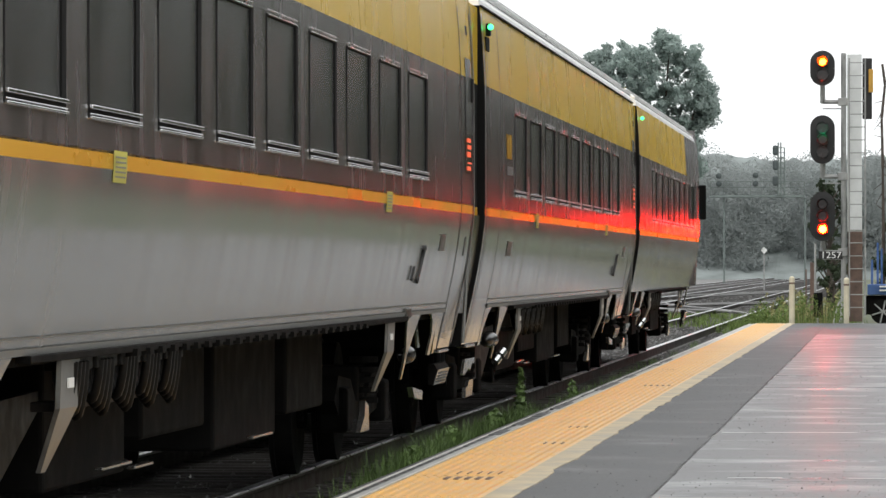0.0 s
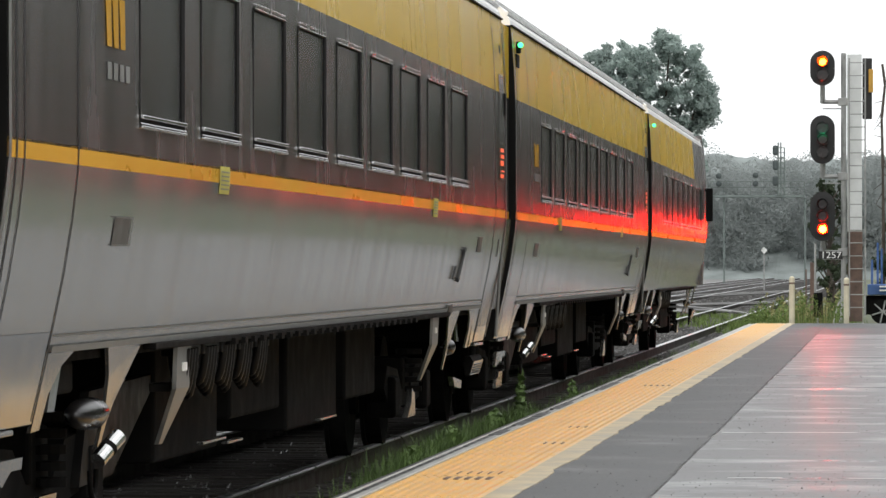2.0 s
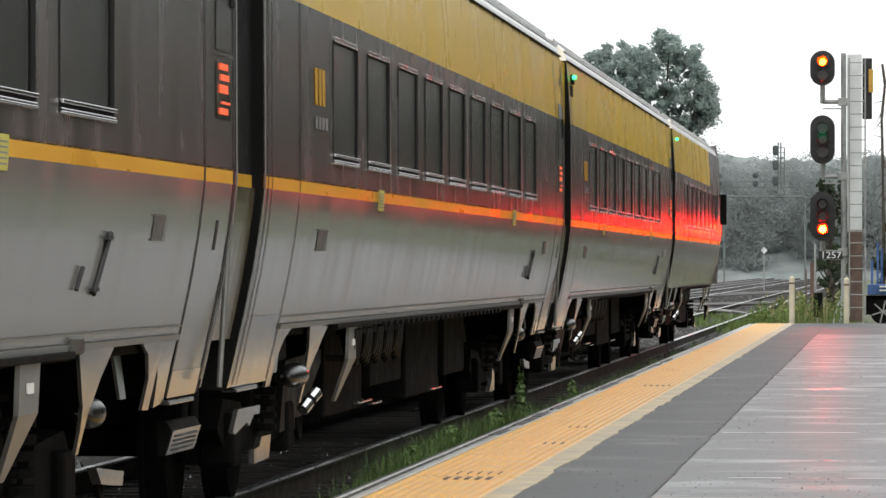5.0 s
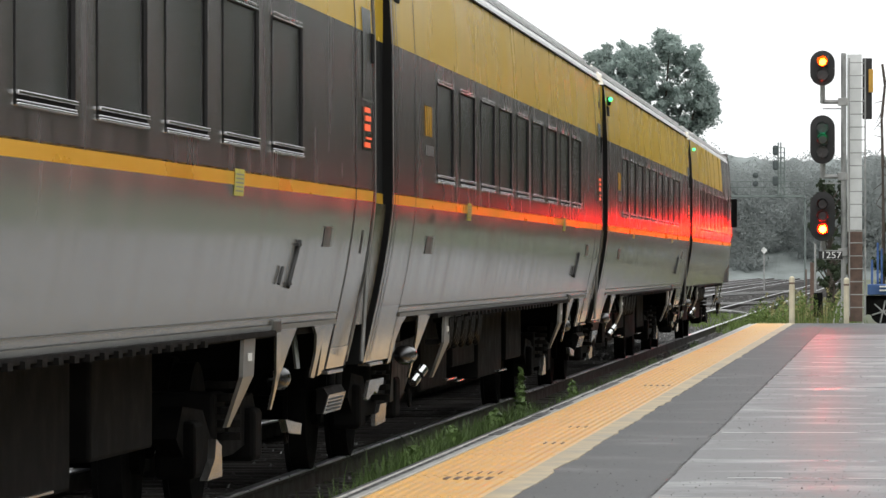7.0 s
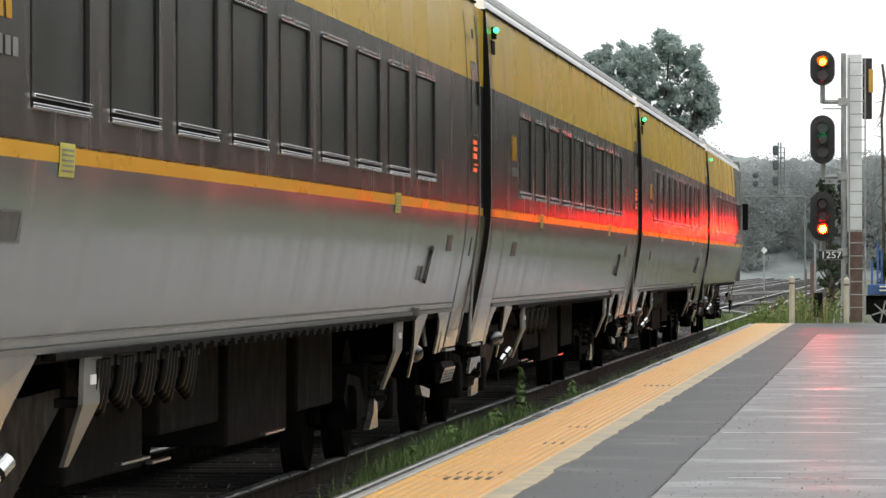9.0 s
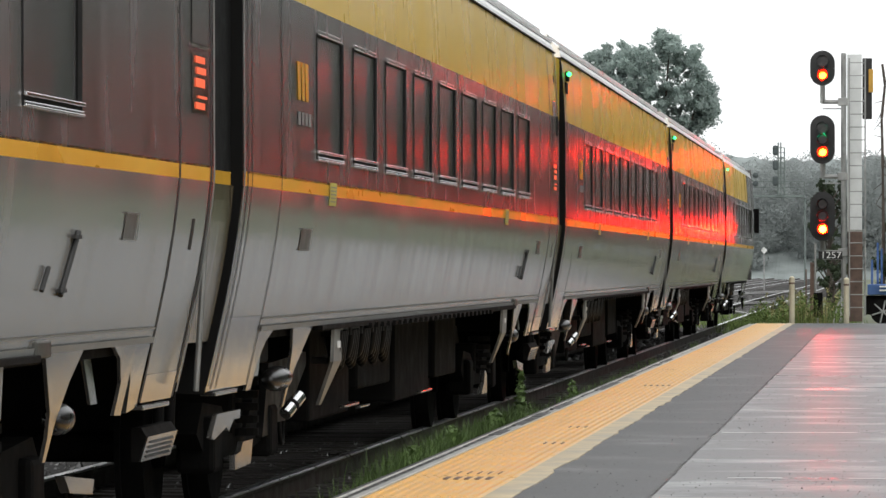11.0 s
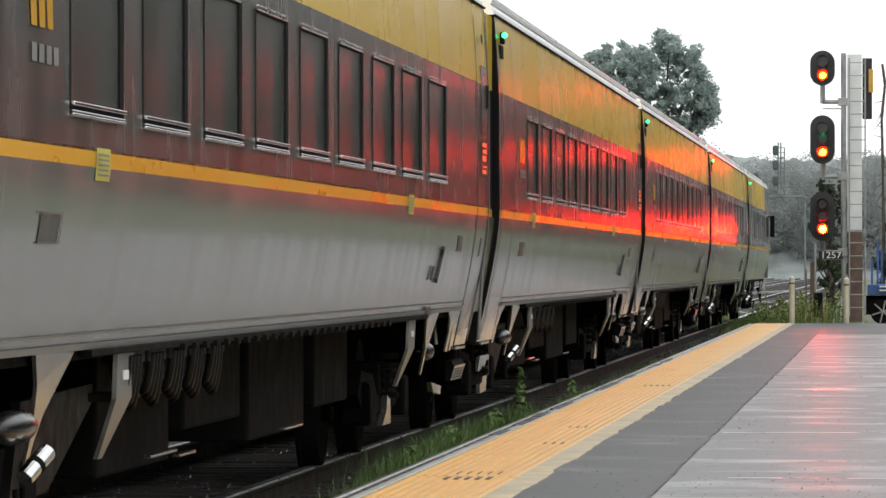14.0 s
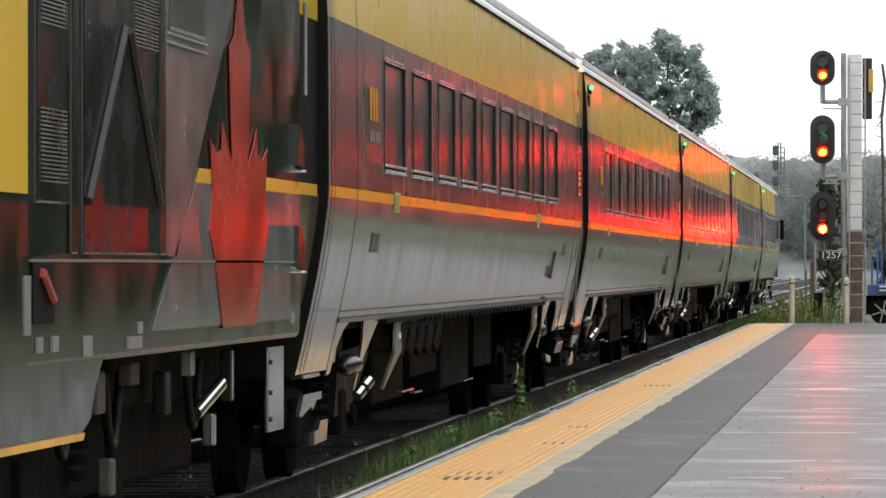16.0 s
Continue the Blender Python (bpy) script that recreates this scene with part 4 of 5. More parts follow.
def circle(x, z, r, n=28):
    return [(x + r * math.cos(math.tau * k / n), z + r * math.sin(math.tau * k / n)) for k in range(n)]


def ring_band(bm, rings):
    """Joins rings of (x, y, z) points one to the next."""
    made = [[bm.verts.new(p) for p in r] for r in rings]
    for a, b in zip(made, made[1:]):
        for k in range(len(a)):
            q = (k + 1) % len(a)
            bm.faces.new((a[k], a[q], b[q], b[k]))
    return bm


def signal_head(name, parent, x, ztop, zbot, lens_z, lamps):
    """A rounded black backplate with round openings, a case behind, and a hood and added beam tube for each lens."""
    w = 0.285
    bp = B()
    out = []
    zc1, zc0 = ztop - w, zbot + w
    for k in range(13):
        a = math.pi * k / 12
        out.append((x + w * math.cos(a), zc1 + w * math.sin(a)))
    for k in range(13):
        a = math.pi + math.pi * k / 12
        out.append((x + w * math.cos(a), zc0 + w * math.sin(a)))
    loops = [out] + [circle(x, z, 0.128) for z in lens_z]
    edges = []
    for lp in loops:
        vv = [bp.verts.new((p, SIG_Y, q)) for p, q in lp]
        edges += [bp.edges.new((vv[k], vv[(k + 1) % len(vv)])) for k in range(len(vv))]
    bmesh.ops.triangle_fill(bp, use_beauty=True, edges=edges)
    ring_band(bp, [[(p, y, q) for p, q in out] for y in (SIG_Y - 0.001, SIG_Y + 0.03)])
    head = part(name, bp, "head", parent, "rounded black signal head")
    case = B()
    box(case, x - 0.16, x + 0.16, SIG_Y + 0.03, SIG_Y + TUBE + 0.06, zbot + 0.10, ztop - 0.10)
    bmesh.ops.delete(case, geom=[f for f in case.faces if f.normal.y < -0.9], context="FACES_ONLY")
    part("lamp_case", case, "head", head)
    for z, lamp in zip(lens_z, lamps):
        hd = B()
        r, d = 0.137, 0.40
        prev = None
        for k in range(17):
            a = math.radians(-78 + 336 * k / 16)
            rim = [hd.verts.new((x + rr * math.cos(a), yy, z + rr * math.sin(a))) for rr, yy in ((r, SIG_Y), (r, SIG_Y - d), (r - 0.008, SIG_Y - d), (r - 0.008, SIG_Y))]
            if prev:
                for i in range(4):
                    hd.faces.new((prev[i], prev[(i + 1) % 4], rim[(i + 1) % 4], rim[i]))
            prev = rim
        part("hood", hd, "head", head)
        tube_ = B()
        ring_band(tube_, [[(p, y, q) for p, q in circle(x, z, rr)] for rr, y in ((0.117, SIG_Y - 0.06), (LENS_R, SIG_Y + 0.02))])
        # the rim is no lamp; its emission imitates the lamp's halo
        rim_glow = {"amber_lamp": "amber_rim", "green_lamp": "green_rim"}.get(lamp, "red_rim") if lamp else "head"
        part("lens_rim", tube_, rim_glow, head, "flared lens rim that glows as the lamp's halo" if lamp else "")
        # added tube walls cut the lamp off sideways to shape its beam
        bar = B()
        ring_band(bar, [[(p, y, q) for p, q in circle(x, z, LENS_R + 0.002)] for y in (SIG_Y + 0.02, SIG_Y + TUBE)])
        part("beam_tube", bar, "head", head)
        if lamp:
            dk = B()
            dk.faces.new([dk.verts.new((p, SIG_Y + TUBE, q)) for p, q in circle(x, z, LENS_R)])
            part("lamp", dk, lamp, head, "lit signal lamp")
        else:
            part("lens", disc(x, SIG_Y - 0.01, z), "lens", head, "dark unlit lens")
    return head


def disc(x, y, z, r=0.105):
    return prism(B(), circle(x, z, r), "y", y - 0.004, y + 0.004)


def shutter(parent, x, z, name):
    """An added round dark shutter that swings aside to let the lamp behind it show."""
    ob = part(name, disc(0, 0, 0, 0.127), "lens", parent, "added dark shutter that stands for an unlit lens")
    return ob, x, z


mast = empty("signal_mast", "tall railway signal mast with three black heads and a ladder", "signal")
hx = sx(1456)
heads = [signal_head("signal_head", mast, hx, sz(91), sz(153), (sz(110), sz(134)), ("amber_lamp", "upper_red_lamp")),
         signal_head("signal_head", mast, hx, sz(205), sz(291), (sz(227), sz(248), sz(270)), ("green_lamp", None, "upper_red_lamp")),
         signal_head("signal_head", mast, hx, sz(340), sz(427), (sz(362), sz(383), sz(406)), (None, None, "red_lamp"))]
# added shutters hide lamps that burn all the time, to switch them
SHUTTERS = {
    "amber": shutter(mast, hx, sz(110), "upper_shutter"),
    "top_red": shutter(mast, hx, sz(134), "upper_shutter"),
    "green": shutter(mast, hx, sz(227), "middle_shutter"),
    "mid_red": shutter(mast, hx, sz(270), "middle_shutter"),
}
post = B()
rod(post, (sx(1493), SIG_Y + 0.3, 0.0), (sx(1493), SIG_Y + 0.3, sz(95)), 0.062, seg=16)
part("post", post, "mast", mast, "galvanised steel post")
for y in (181, 313, 447):
    arm = B()
    rod(arm, (hx, SIG_Y + 0.3, sz(y)), (sx(1496), SIG_Y + 0.3, sz(y)), 0.05, seg=12)
    rod(arm, (hx, SIG_Y + 0.3, sz(y) - 0.03), (hx, SIG_Y + 0.2, sz(y - 34)), 0.06, seg=12)
    box(arm, sx(1483), sx(1500), SIG_Y + 0.22, SIG_Y + 0.38, sz(y) - 0.09, sz(y) + 0.09, 0.01)
    part("arm", arm, "mast", mast)
    tie = B()
    rod(tie, (hx, SIG_Y + 0.3, sz(y + 12)), (sx(1490), SIG_Y + 0.3, sz(y + 12)), 0.015, seg=6)
    part("stay", tie, "mast", mast)
case = B()
box(case, sx(1499), sx(1525), SIG_Y + 0.5, SIG_Y + 0.9, sz(410), sz(96), 0.01)
part("cable_case", case, "white", mast, "tall white cladding column")
part("lower_case", box(B(), sx(1500), sx(1526), SIG_Y + 0.48, SIG_Y + 0.95, 0.1, sz(410) - 0.004, 0.01), "rust", mast, "brownish lower cabinet")
part("dark_column", box(B(), sx(1526), sx(1543), SIG_Y + 0.9, SIG_Y + 1.2, sz(210), sz(102), 0.02), "head", mast, "dark grey box")
part("amber_panel", box(B(), sx(1537), sx(1545), SIG_Y + 0.8, SIG_Y + 0.89, sz(163), sz(122), 0.01), "amber", mast, "amber panel")
lad = B()
for x in (1503, 1531):
    rod(lad, (sx(x), SIG_Y + 0.15, sz(560)), (sx(x), SIG_Y + 0.15, sz(104)), 0.018, seg=8)
part("ladder_rail", lad, "mast", mast)
for k in range(20):
    r = B()
    z = sz(112) - k * 0.297
    rod(r, (sx(1503), SIG_Y + 0.15, z), (sx(1531), SIG_Y + 0.15, z), 0.012, seg=6)
    part("rung", r, "mast", mast)
foot = B()
for a, b in ((1474, 1488), (1500, 1493), (1486, 1490)):
    rod(foot, (sx(a), SIG_Y + 0.1, 0.06), (sx(b), SIG_Y + 0.28, sz(525)), 0.022, seg=6)
box(foot, sx(1472), sx(1530), SIG_Y - 0.05, SIG_Y + 1.0, -0.2, 0.06, 0.02)
part("foot", foot, "mast", mast, "splayed steel foot on a concrete block")
plate = part("number_plate", box(B(), sx(1449), sx(1491), SIG_Y - 0.02, SIG_Y + 0.0, sz(459), sz(445), 0.004), "head", mast, "black plate with white numerals")
txt = bpy.data.curves.new("numerals", "FONT")
txt.body, txt.size, txt.extrude, txt.align_x, txt.align_y = "1257", 0.215, 0.003, "CENTER", "CENTER"
tx = new("numerals_curve", txt)
dg = bpy.context.evaluated_depsgraph_get()
num_me = bpy.data.meshes.new_from_object(tx.evaluated_get(dg))
bpy.data.objects.remove(tx)
num_me.materials.clear()
num_me.materials.append(M["paper"])
num = new("numerals", num_me)
num.parent = plate
num.matrix_basis = pose(sx(1471), SIG_Y - 0.026, sz(452.3), 90, 0, 0) @ Matrix.Diagonal((1.12, 1, 1, 1))

# ---- bollards, posts ----
def bollard(x, y, h):
    b = B()
    rod(b, (0, 0, 0), (0, 0, h), 0.06, seg=20)
    c = part("bollard", b, "cream")
    cap = B()
    g = bmesh.ops.create_uvsphere(cap, u_segments=16, v_segments=8, radius=0.06)
    bmesh.ops.translate(cap, vec=(0, 0, h), verts=g["verts"])
    part("cap", cap, "cream", c)
    bd = B()
    rod(bd, (0, 0, h - 0.12), (0, 0, h - 0.08), 0.063, seg=20)
    part("band", bd, "rust", c)
    c.location = (x, y, -0.17)
    return tagged(c, "round cream-painted bollard at the platform's end", "bollard", "bollards")


bollard((1402 - 1570) / 80.4, 116.3, 1.27)
bollard((1498 - 1570) / 80.4, 116.3, 1.24)

def fence_post(x, y, z, w, material, label):
    b = B()
    box(b, -w / 2, w / 2, -w / 2, w / 2, 0, z + 0.19, w * 0.15)
    c = tagged(part("post", b, material), label, "post", "posts in the weeds")
    c.location = (x, y, -0.19)


def bx(px, d):
    return (px - 1570) * d / 9351


fence_post(bx(1427, 126), 126, 1.30, 0.035, "rust", "thin dark metal post in the weeds")
fence_post(bx(1437, 127), 127, 1.47, 0.08, "rust", "weathered leaning timber post in the weeds")
fence_post(bx(1441, 126), 126, 1.45, 0.05, "rust", "weathered thin timber post in the weeds")
relay = empty("relay_box", "dark trackside relay box on a pipe", "equipment")
part("case", box(B(), bx(1440, 121), bx(1456, 121), 121, 121.3, 0.2, 0.77, 0.02), "under", relay)
pp = B()
rod(pp, (bx(1443, 121), 121.1, 0.7), (bx(1443, 121), 121.1, 1.9), 0.028, seg=10)
rod(pp, (bx(1447, 121), 121.1, -0.19), (bx(1447, 121), 121.1, 0.25), 0.04, seg=10)
part("pipe", pp, "mast", relay, "pale grey pipe")

blue = empty("blue_machine", "blue track machine with dark wheels beside the line", "machine")
for a, b, z0, z1 in ((1541, 1545, 460, 545), (1551, 1555, 430, 505), (1558, 1562, 440, 505)):
    part("upright", box(B(), bx(a, 140), bx(b, 140), 140, 140.1, EYE_Z + (470.7 - z1) * 140 / 9351, EYE_Z + (470.7 - z0) * 140 / 9351, 0.01), "blue", blue)
part("deck", box(B(), bx(1535, 140), bx(1640, 140), 139.6, 141.5, 0.62, 0.9, 0.02), "blue", blue)
part("base", box(B(), bx(1531, 140), bx(1640, 140), 139.8, 141.3, 0.1, 0.6, 0.02), "under", blue)
wh = B()
rod(wh, (bx(1562, 140), 139.5, 0.18), (bx(1562, 140), 139.6, 0.18), 0.33, seg=24)
wheel = part("wheel", wh, "under", blue)
for k in range(3):
    sp = B()
    a = math.pi * k / 3 + 0.3
    rod(sp, (bx(1562, 140) + 0.3 * math.cos(a), 139.48, 0.18 + 0.3 * math.sin(a)), (bx(1562, 140) - 0.3 * math.cos(a), 139.48, 0.18 - 0.3 * math.sin(a)), 0.02, seg=6)
    part("spoke", sp, "mast", wheel)
for k in range(2):
    part("trim_bar", box(B(), bx(1556, 140), bx(1600, 140), 139.5, 139.6, 0.72 + 0.1 * k, 0.76 + 0.1 * k), "paper", blue)

sign = empty("diamond_sign", "small white diamond sign on a post far down the line", "sign")
part("post", rod(B(), (bx(1353, 330), 330, -0.19), (bx(1353, 330), 330, 2.5), 0.04, seg=8), "mast", sign)
dm = prism(B(), [(bx(1353, 330) + 0.2, 2.35), (bx(1353, 330), 2.57), (bx(1353, 330) - 0.2, 2.35), (bx(1353, 330), 2.13)], "y", 329.9, 329.93)
part("plate", dm, "paper", sign)

dead = empty("dead_branch", "bare dead tree limb beside the signal", "tree")
db = B()
pts = [(1563, 400), (1562, 300), (1560, 210), (1566, 150), (1561, 115)]
for (a, za), (b, zb) in zip(pts, pts[1:]):
    rod(db, (bx(a, 150), 150, EYE_Z + (470.7 - za) * 150 / 9351), (bx(b, 150), 150, EYE_Z + (470.7 - zb) * 150 / 9351), 0.045, 0.035, 8)
rod(db, (bx(1562, 150), 150, -0.19), (bx(1563, 150), 150, EYE_Z + 70.7 * 150 / 9351), 0.07, 0.045, 8)
for k in range(14):
    a = 180 + k * 16
    rod(db, (bx(1562, 150), 150, EYE_Z + (470.7 - a) * 150 / 9351), (bx(1562 + random.choice((-16, -12, 10)), 150), 150, EYE_Z + (470.7 - a - random.uniform(-10, 40)) * 150 / 9351), 0.015, 0.006, 6)
part("limb", db, "bark", dead)

# ---- plants ----
def tuft(n, cx, cy, sx_, sy_, z, hmin, hmax, width, lean=0.35):
    v, f = [], []
    for _ in range(n):
        x, y = rng.normal(cx, sx_), rng.normal(cy, sy_)
        h, a = rng.uniform(hmin, hmax), rng.uniform(0, math.tau)
        dx, dy, w = math.cos(a), math.sin(a), width * rng.uniform(0.6, 1.3)
        l = h * rng.uniform(0, lean)
        k = len(v)
        v += [(x - dy * w, y + dx * w, z), (x + dy * w, y - dx * w, z), (x + dx * l * 0.4 + dy * w * 0.8, y + dy * l * 0.4 - dx * w * 0.8, z + h * 0.6),
              (x + dx * l * 0.4 - dy * w * 0.8, y + dy * l * 0.4 + dx * w * 0.8, z + h * 0.6), (x + dx * l, y + dy * l, z + h)]
        f += [(k, k + 1, k + 2, k + 3), (k + 3, k + 2, k + 4)]
    return v, f


def leafy(n, cx, cy, cz, rx, ry, rz, size):
    """n small bent leaves in an uneven blob."""
    v, f = [], []
    for _ in range(n):
        p = rng.normal(0, 1, 3)
        p = p / max(np.linalg.norm(p), 0.01) * rng.uniform(0.35, 1.0) ** 0.6
        c = np.array((cx + p[0] * rx, cy + p[1] * ry, cz + p[2] * rz))
        a, b = rng.normal(0, 1, 3), rng.normal(0, 1, 3)
        a /= np.linalg.norm(a)
        b -= a * (a @ b)
        b /= max(np.linalg.norm(b), 0.01)
        s = size * rng.uniform(0.5, 1.3)
        k = len(v)
        v += [tuple(c - a * s), tuple(c + b * s * 0.5), tuple(c + a * s), tuple(c - b * s * 0.5)]
        f += [(k, k + 1, k + 2, k + 3)]
    return v, f


def join(lists):
    v, f = [], []
    for a, b in lists:
        k = len(v)
        v += a
        f += [tuple(i + k for i in q) for q in b]
    return v, f


weeds = [tuft(330, -3.44, y, 0.07, 0.7, -0.17, 0.10, 0.31, 0.004, 0.7) for y in (36.2, 37.5, 38.8, 40.0, 41.3, 42.6, 44.0, 45.4, 46.8, 48.2, 49.6)]
weeds += [tuft(120, -3.40, y, 0.06, 0.6, -0.17, 0.06, 0.24, 0.004, 0.7) for y in (28.8, 30, 31.5, 34, 52, 55, 58, 61, 64, 67, 70, 74, 78, 85, 95)]
weeds += [leafy(240, -3.41, 49.2, 0.12, 0.05, 0.22, 0.24, 0.035), leafy(60, -3.41, 49.3, 0.34, 0.02, 0.08, 0.10, 0.03), leafy(260, -3.42, 41.4, 0.02, 0.07, 0.5, 0.12, 0.03),
          leafy(160, -3.42, 38.0, 0.0, 0.06, 0.4, 0.09, 0.03), leafy(200, -3.42, 46.0, 0.03, 0.06, 0.6, 0.10, 0.03), leafy(90, -3.42, 57.5, 0.02, 0.05, 0.3, 0.12, 0.03)]
v, f = join(weeds)
raw("grass_tufts", v, f, "weed", "green weeds growing between rail and platform", "grass")
weeds = []
for _ in range(120):
    x, y = rng.uniform(-3.9, -0.9), rng.uniform(117.5, 150)
    top = 0.12 + (0.25 if x < -2.7 else 0.65) * rng.random() ** 1.5
    weeds.append(tuft(45, x, y, 0.22, 0.6, -0.19, 0.06, 0.1 + top, 0.008, 0.7))
for _ in range(46):
    x, y = rng.uniform(-3.2, -1.0), rng.uniform(118.5, 140)
    h = rng.uniform(0.15, 0.42 if x < -2.6 else 0.55)
    weeds.append(leafy(150, x, y, h - 0.15, 0.16, 0.3, h, 0.035))
for _ in range(40):
    weeds.append(tuft(60, rng.uniform(-8, -3.6), rng.uniform(132, 165), 0.6, 1.5, -0.19, 0.06, 0.22, 0.014, 0.6))
v, f = join(weeds)
raw("tall_weeds", v, f, "weed_bright", "tall wild weeds beyond the platform's end", "grass")
v, f = join([tuft(25, rng.uniform(-2.6, -1.2), rng.uniform(119, 135), 0.2, 0.5, -0.15, 0.4, 0.85, 0.008) for _ in range(7)])
v2, f2 = join([leafy(14, rng.uniform(-2.9, -1.1), rng.uniform(118.5, 132), rng.uniform(0.2, 0.8), 0.05, 0.1, 0.08, 0.03) for _ in range(60)])
v, f = join([(v, f), (v2, f2)])
raw("weed_stalks", v, f, "straw", "dry stalks with seed heads among the weeds", "grass")


def leafy_material(m, amount):
    """Lets daylight through the leaves."""
    n, ln = m.node_tree.nodes, m.node_tree.links.new
    b, out = n["Principled BSDF"], n["Material Output"]
    thin, mix = n.new("ShaderNodeBsdfTranslucent"), n.new("ShaderNodeMixShader")
    ln(b.inputs["Base Color"].links[0].from_socket, thin.inputs["Color"])
    mix.inputs[0].default_value = amount
    ln(b.outputs[0], mix.inputs[1])
    ln(thin.outputs[0], mix.inputs[2])
    ln(mix.outputs[0], out.inputs["Surface"])


for key in ("leaf_far", "leaf_mid", "leaf"):
    leafy_material(M[key], 0.45)


def clumps(spec, size, r):
    """Leaves in many uneven clumps; each row of spec is centre, radii and a number of leaves. Gives points, faces and soft normals."""
    vv, nn = [], []
    for cx, cy, cz, rx, ry, rz, n in spec:
        p = r.normal(0, 1, (n, 3))
        p /= np.linalg.norm(p, axis=1, keepdims=True)
        out = p.copy()
        p *= r.uniform(0.3, 1.0, (n, 1)) ** 0.6 * (1 + 0.22 * np.sin(5 * p[:, :1] + 4 * p[:, 2:] + cx))
        c = p * (rx, ry, rz) + (cx, cy, cz)
        a, b = r.normal(0, 1, (n, 3)), r.normal(0, 1, (n, 3))
        a /= np.linalg.norm(a, axis=1, keepdims=True)
        b -= a * np.sum(a * b, axis=1, keepdims=True)
        b /= np.linalg.norm(b, axis=1, keepdims=True)
        turn = np.sign(np.sum(np.cross(a, b) * out, axis=1, keepdims=True))
        b *= np.where(turn == 0, 1, turn)
        k = size * r.uniform(0.5, 1.3, (n, 1))
        quad = np.stack((c - a * k, c + b * k * -0.5, c + a * k, c + b * k * 0.5), axis=1)
        soft = out * 0.75 + np.cross(a, b) * 0.35 + (0, 0, 0.25)
        soft /= np.linalg.norm(soft, axis=1, keepdims=True)
        vv.append(quad.reshape(-1, 3))
        nn.append(np.repeat(soft, 4, axis=0))
    v = np.concatenate(vv)
    f = np.arange(len(v)).reshape(-1, 4)
    return v, f, np.concatenate(nn)


def leaf_mesh(name, spec, size, r, material):
    v, f, n = clumps(spec, size, r)
    me = bpy.data.meshes.new(name)
    me.from_pydata(v.tolist(), [], f.tolist())
    me.materials.append(M[material])
    me.normals_split_custom_set_from_vertices(n.tolist())
    return new(name, me)


def tree(x, y, h, spread, seed, n=5200, leaf=0.32, label="tall leafy tree with an uneven crown", low=0.25, material="leaf", limbs=34):
    r = np.random.default_rng(seed)
    t = empty("tree", label, "tree", "trees")
    tb = B()
    rod(tb, (0, 0, 0), (0, 0, h * 0.45), h * 0.028, h * 0.018, 10)
    rod(tb, (0, 0, h * 0.45), (h * 0.01, 0, h * 0.92), h * 0.018, h * 0.004, 8)
    lists = []
    for k in range(limbs):
        z = h * r.uniform(low, 0.93)
        u = (z / h - low) / (1 - low)
        reach = spread * (1.08 - 0.8 * u ** 2.2) * r.uniform(0.3, 1.05)
        a = r.uniform(0, math.tau)
        e = Vector((math.cos(a) * reach, math.sin(a) * reach, z + h * 0.05))
        rod(tb, (0, 0, z - h * 0.07), e, h * 0.008, h * 0.002, 6)
        q = spread * r.uniform(0.12, 0.26)
        lists.append((e.x, e.y, e.z, q, q, q * 1.35, n // limbs))
    part("trunk", tb, "bark", t)
    ob = leaf_mesh("crown", lists, leaf, r, material)
    ob.parent = t
    t.location = (x, y, -0.19)
    return t


CROWN = [(-3.75, 12.4), (-3.3, 14.0), (-2.9, 13.6), (-2.4, 14.3), (-1.9, 13.8), (-1.4, 14.4), (-0.9, 14.0), (-0.45, 14.2), (0.1, 14.0), (0.75, 15.1), (1.2, 14.5),
         (1.55, 14.7), (1.95, 13.5), (2.2, 13.1), (2.45, 13.8), (2.8, 14.1), (3.1, 12.8), (3.5, 11.9), (3.8, 11.0)]


def broad_tree(x, y, label):
    """A broad tree whose crown ends in several upright leafy lobes, on forked limbs."""
    r = np.random.default_rng(31)
    t = empty("tree", label, "tree", "trees")
    tb = B()
    rod(tb, (0, 0, 0), (0, 0, 5), 0.42, 0.3, 10)
    xs, tops = [p[0] for p in CROWN], [p[1] for p in CROWN]
    for dx, top in CROWN[1::3]:
        rod(tb, (0, 0, 3.5), (dx * 0.6, 0, 7.5), 0.2, 0.12, 8)
        rod(tb, (dx * 0.6, 0, 7.5), (dx * 0.95, 0, top - 1.0), 0.12, 0.03, 8)
    spec = []
    for k in range(480):
        cx = r.uniform(-3.6, 3.65)
        q = r.uniform(0.2, 0.48)
        top = float(np.interp(cx, xs, tops)) - q * 0.9 + r.uniform(-0.1, 0.12)
        low = 5.5 + (4.2 if cx > 2.9 else 0.0)
        cz = top - (top - low) * r.random() ** 1.4
        cy = r.uniform(-1, 1) * 2.3 * math.sqrt(1 - (cx / 3.9) ** 2)
        if 1.85 < cx < 2.35 and cz > 11.6 and r.random() < 0.85:
            continue
        spec.append((cx, cy, cz, q * 1.2, q * 1.2, q, 190))
    part("trunk", tb, "bark", t)
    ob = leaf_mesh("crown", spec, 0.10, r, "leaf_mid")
    ob.parent = t
    t.location = (x, y, -0.19)


broad_tree(-13.5, 300, "broad leafy tree with several upright lobes")
tree(0.75, 150, 4.3, 1.15, 8, 9000, 0.07, "leafy tree with overhanging branches", 0.1)
tree(-1.5, 138, 4.0, 0.55, 12, 2600, 0.055, "slender leafy sapling behind the signal", 0.3)
tree(-1.35, 134, 2.1, 0.35, 15, 1800, 0.05, "young leafy shrub behind the signal", 0.3)


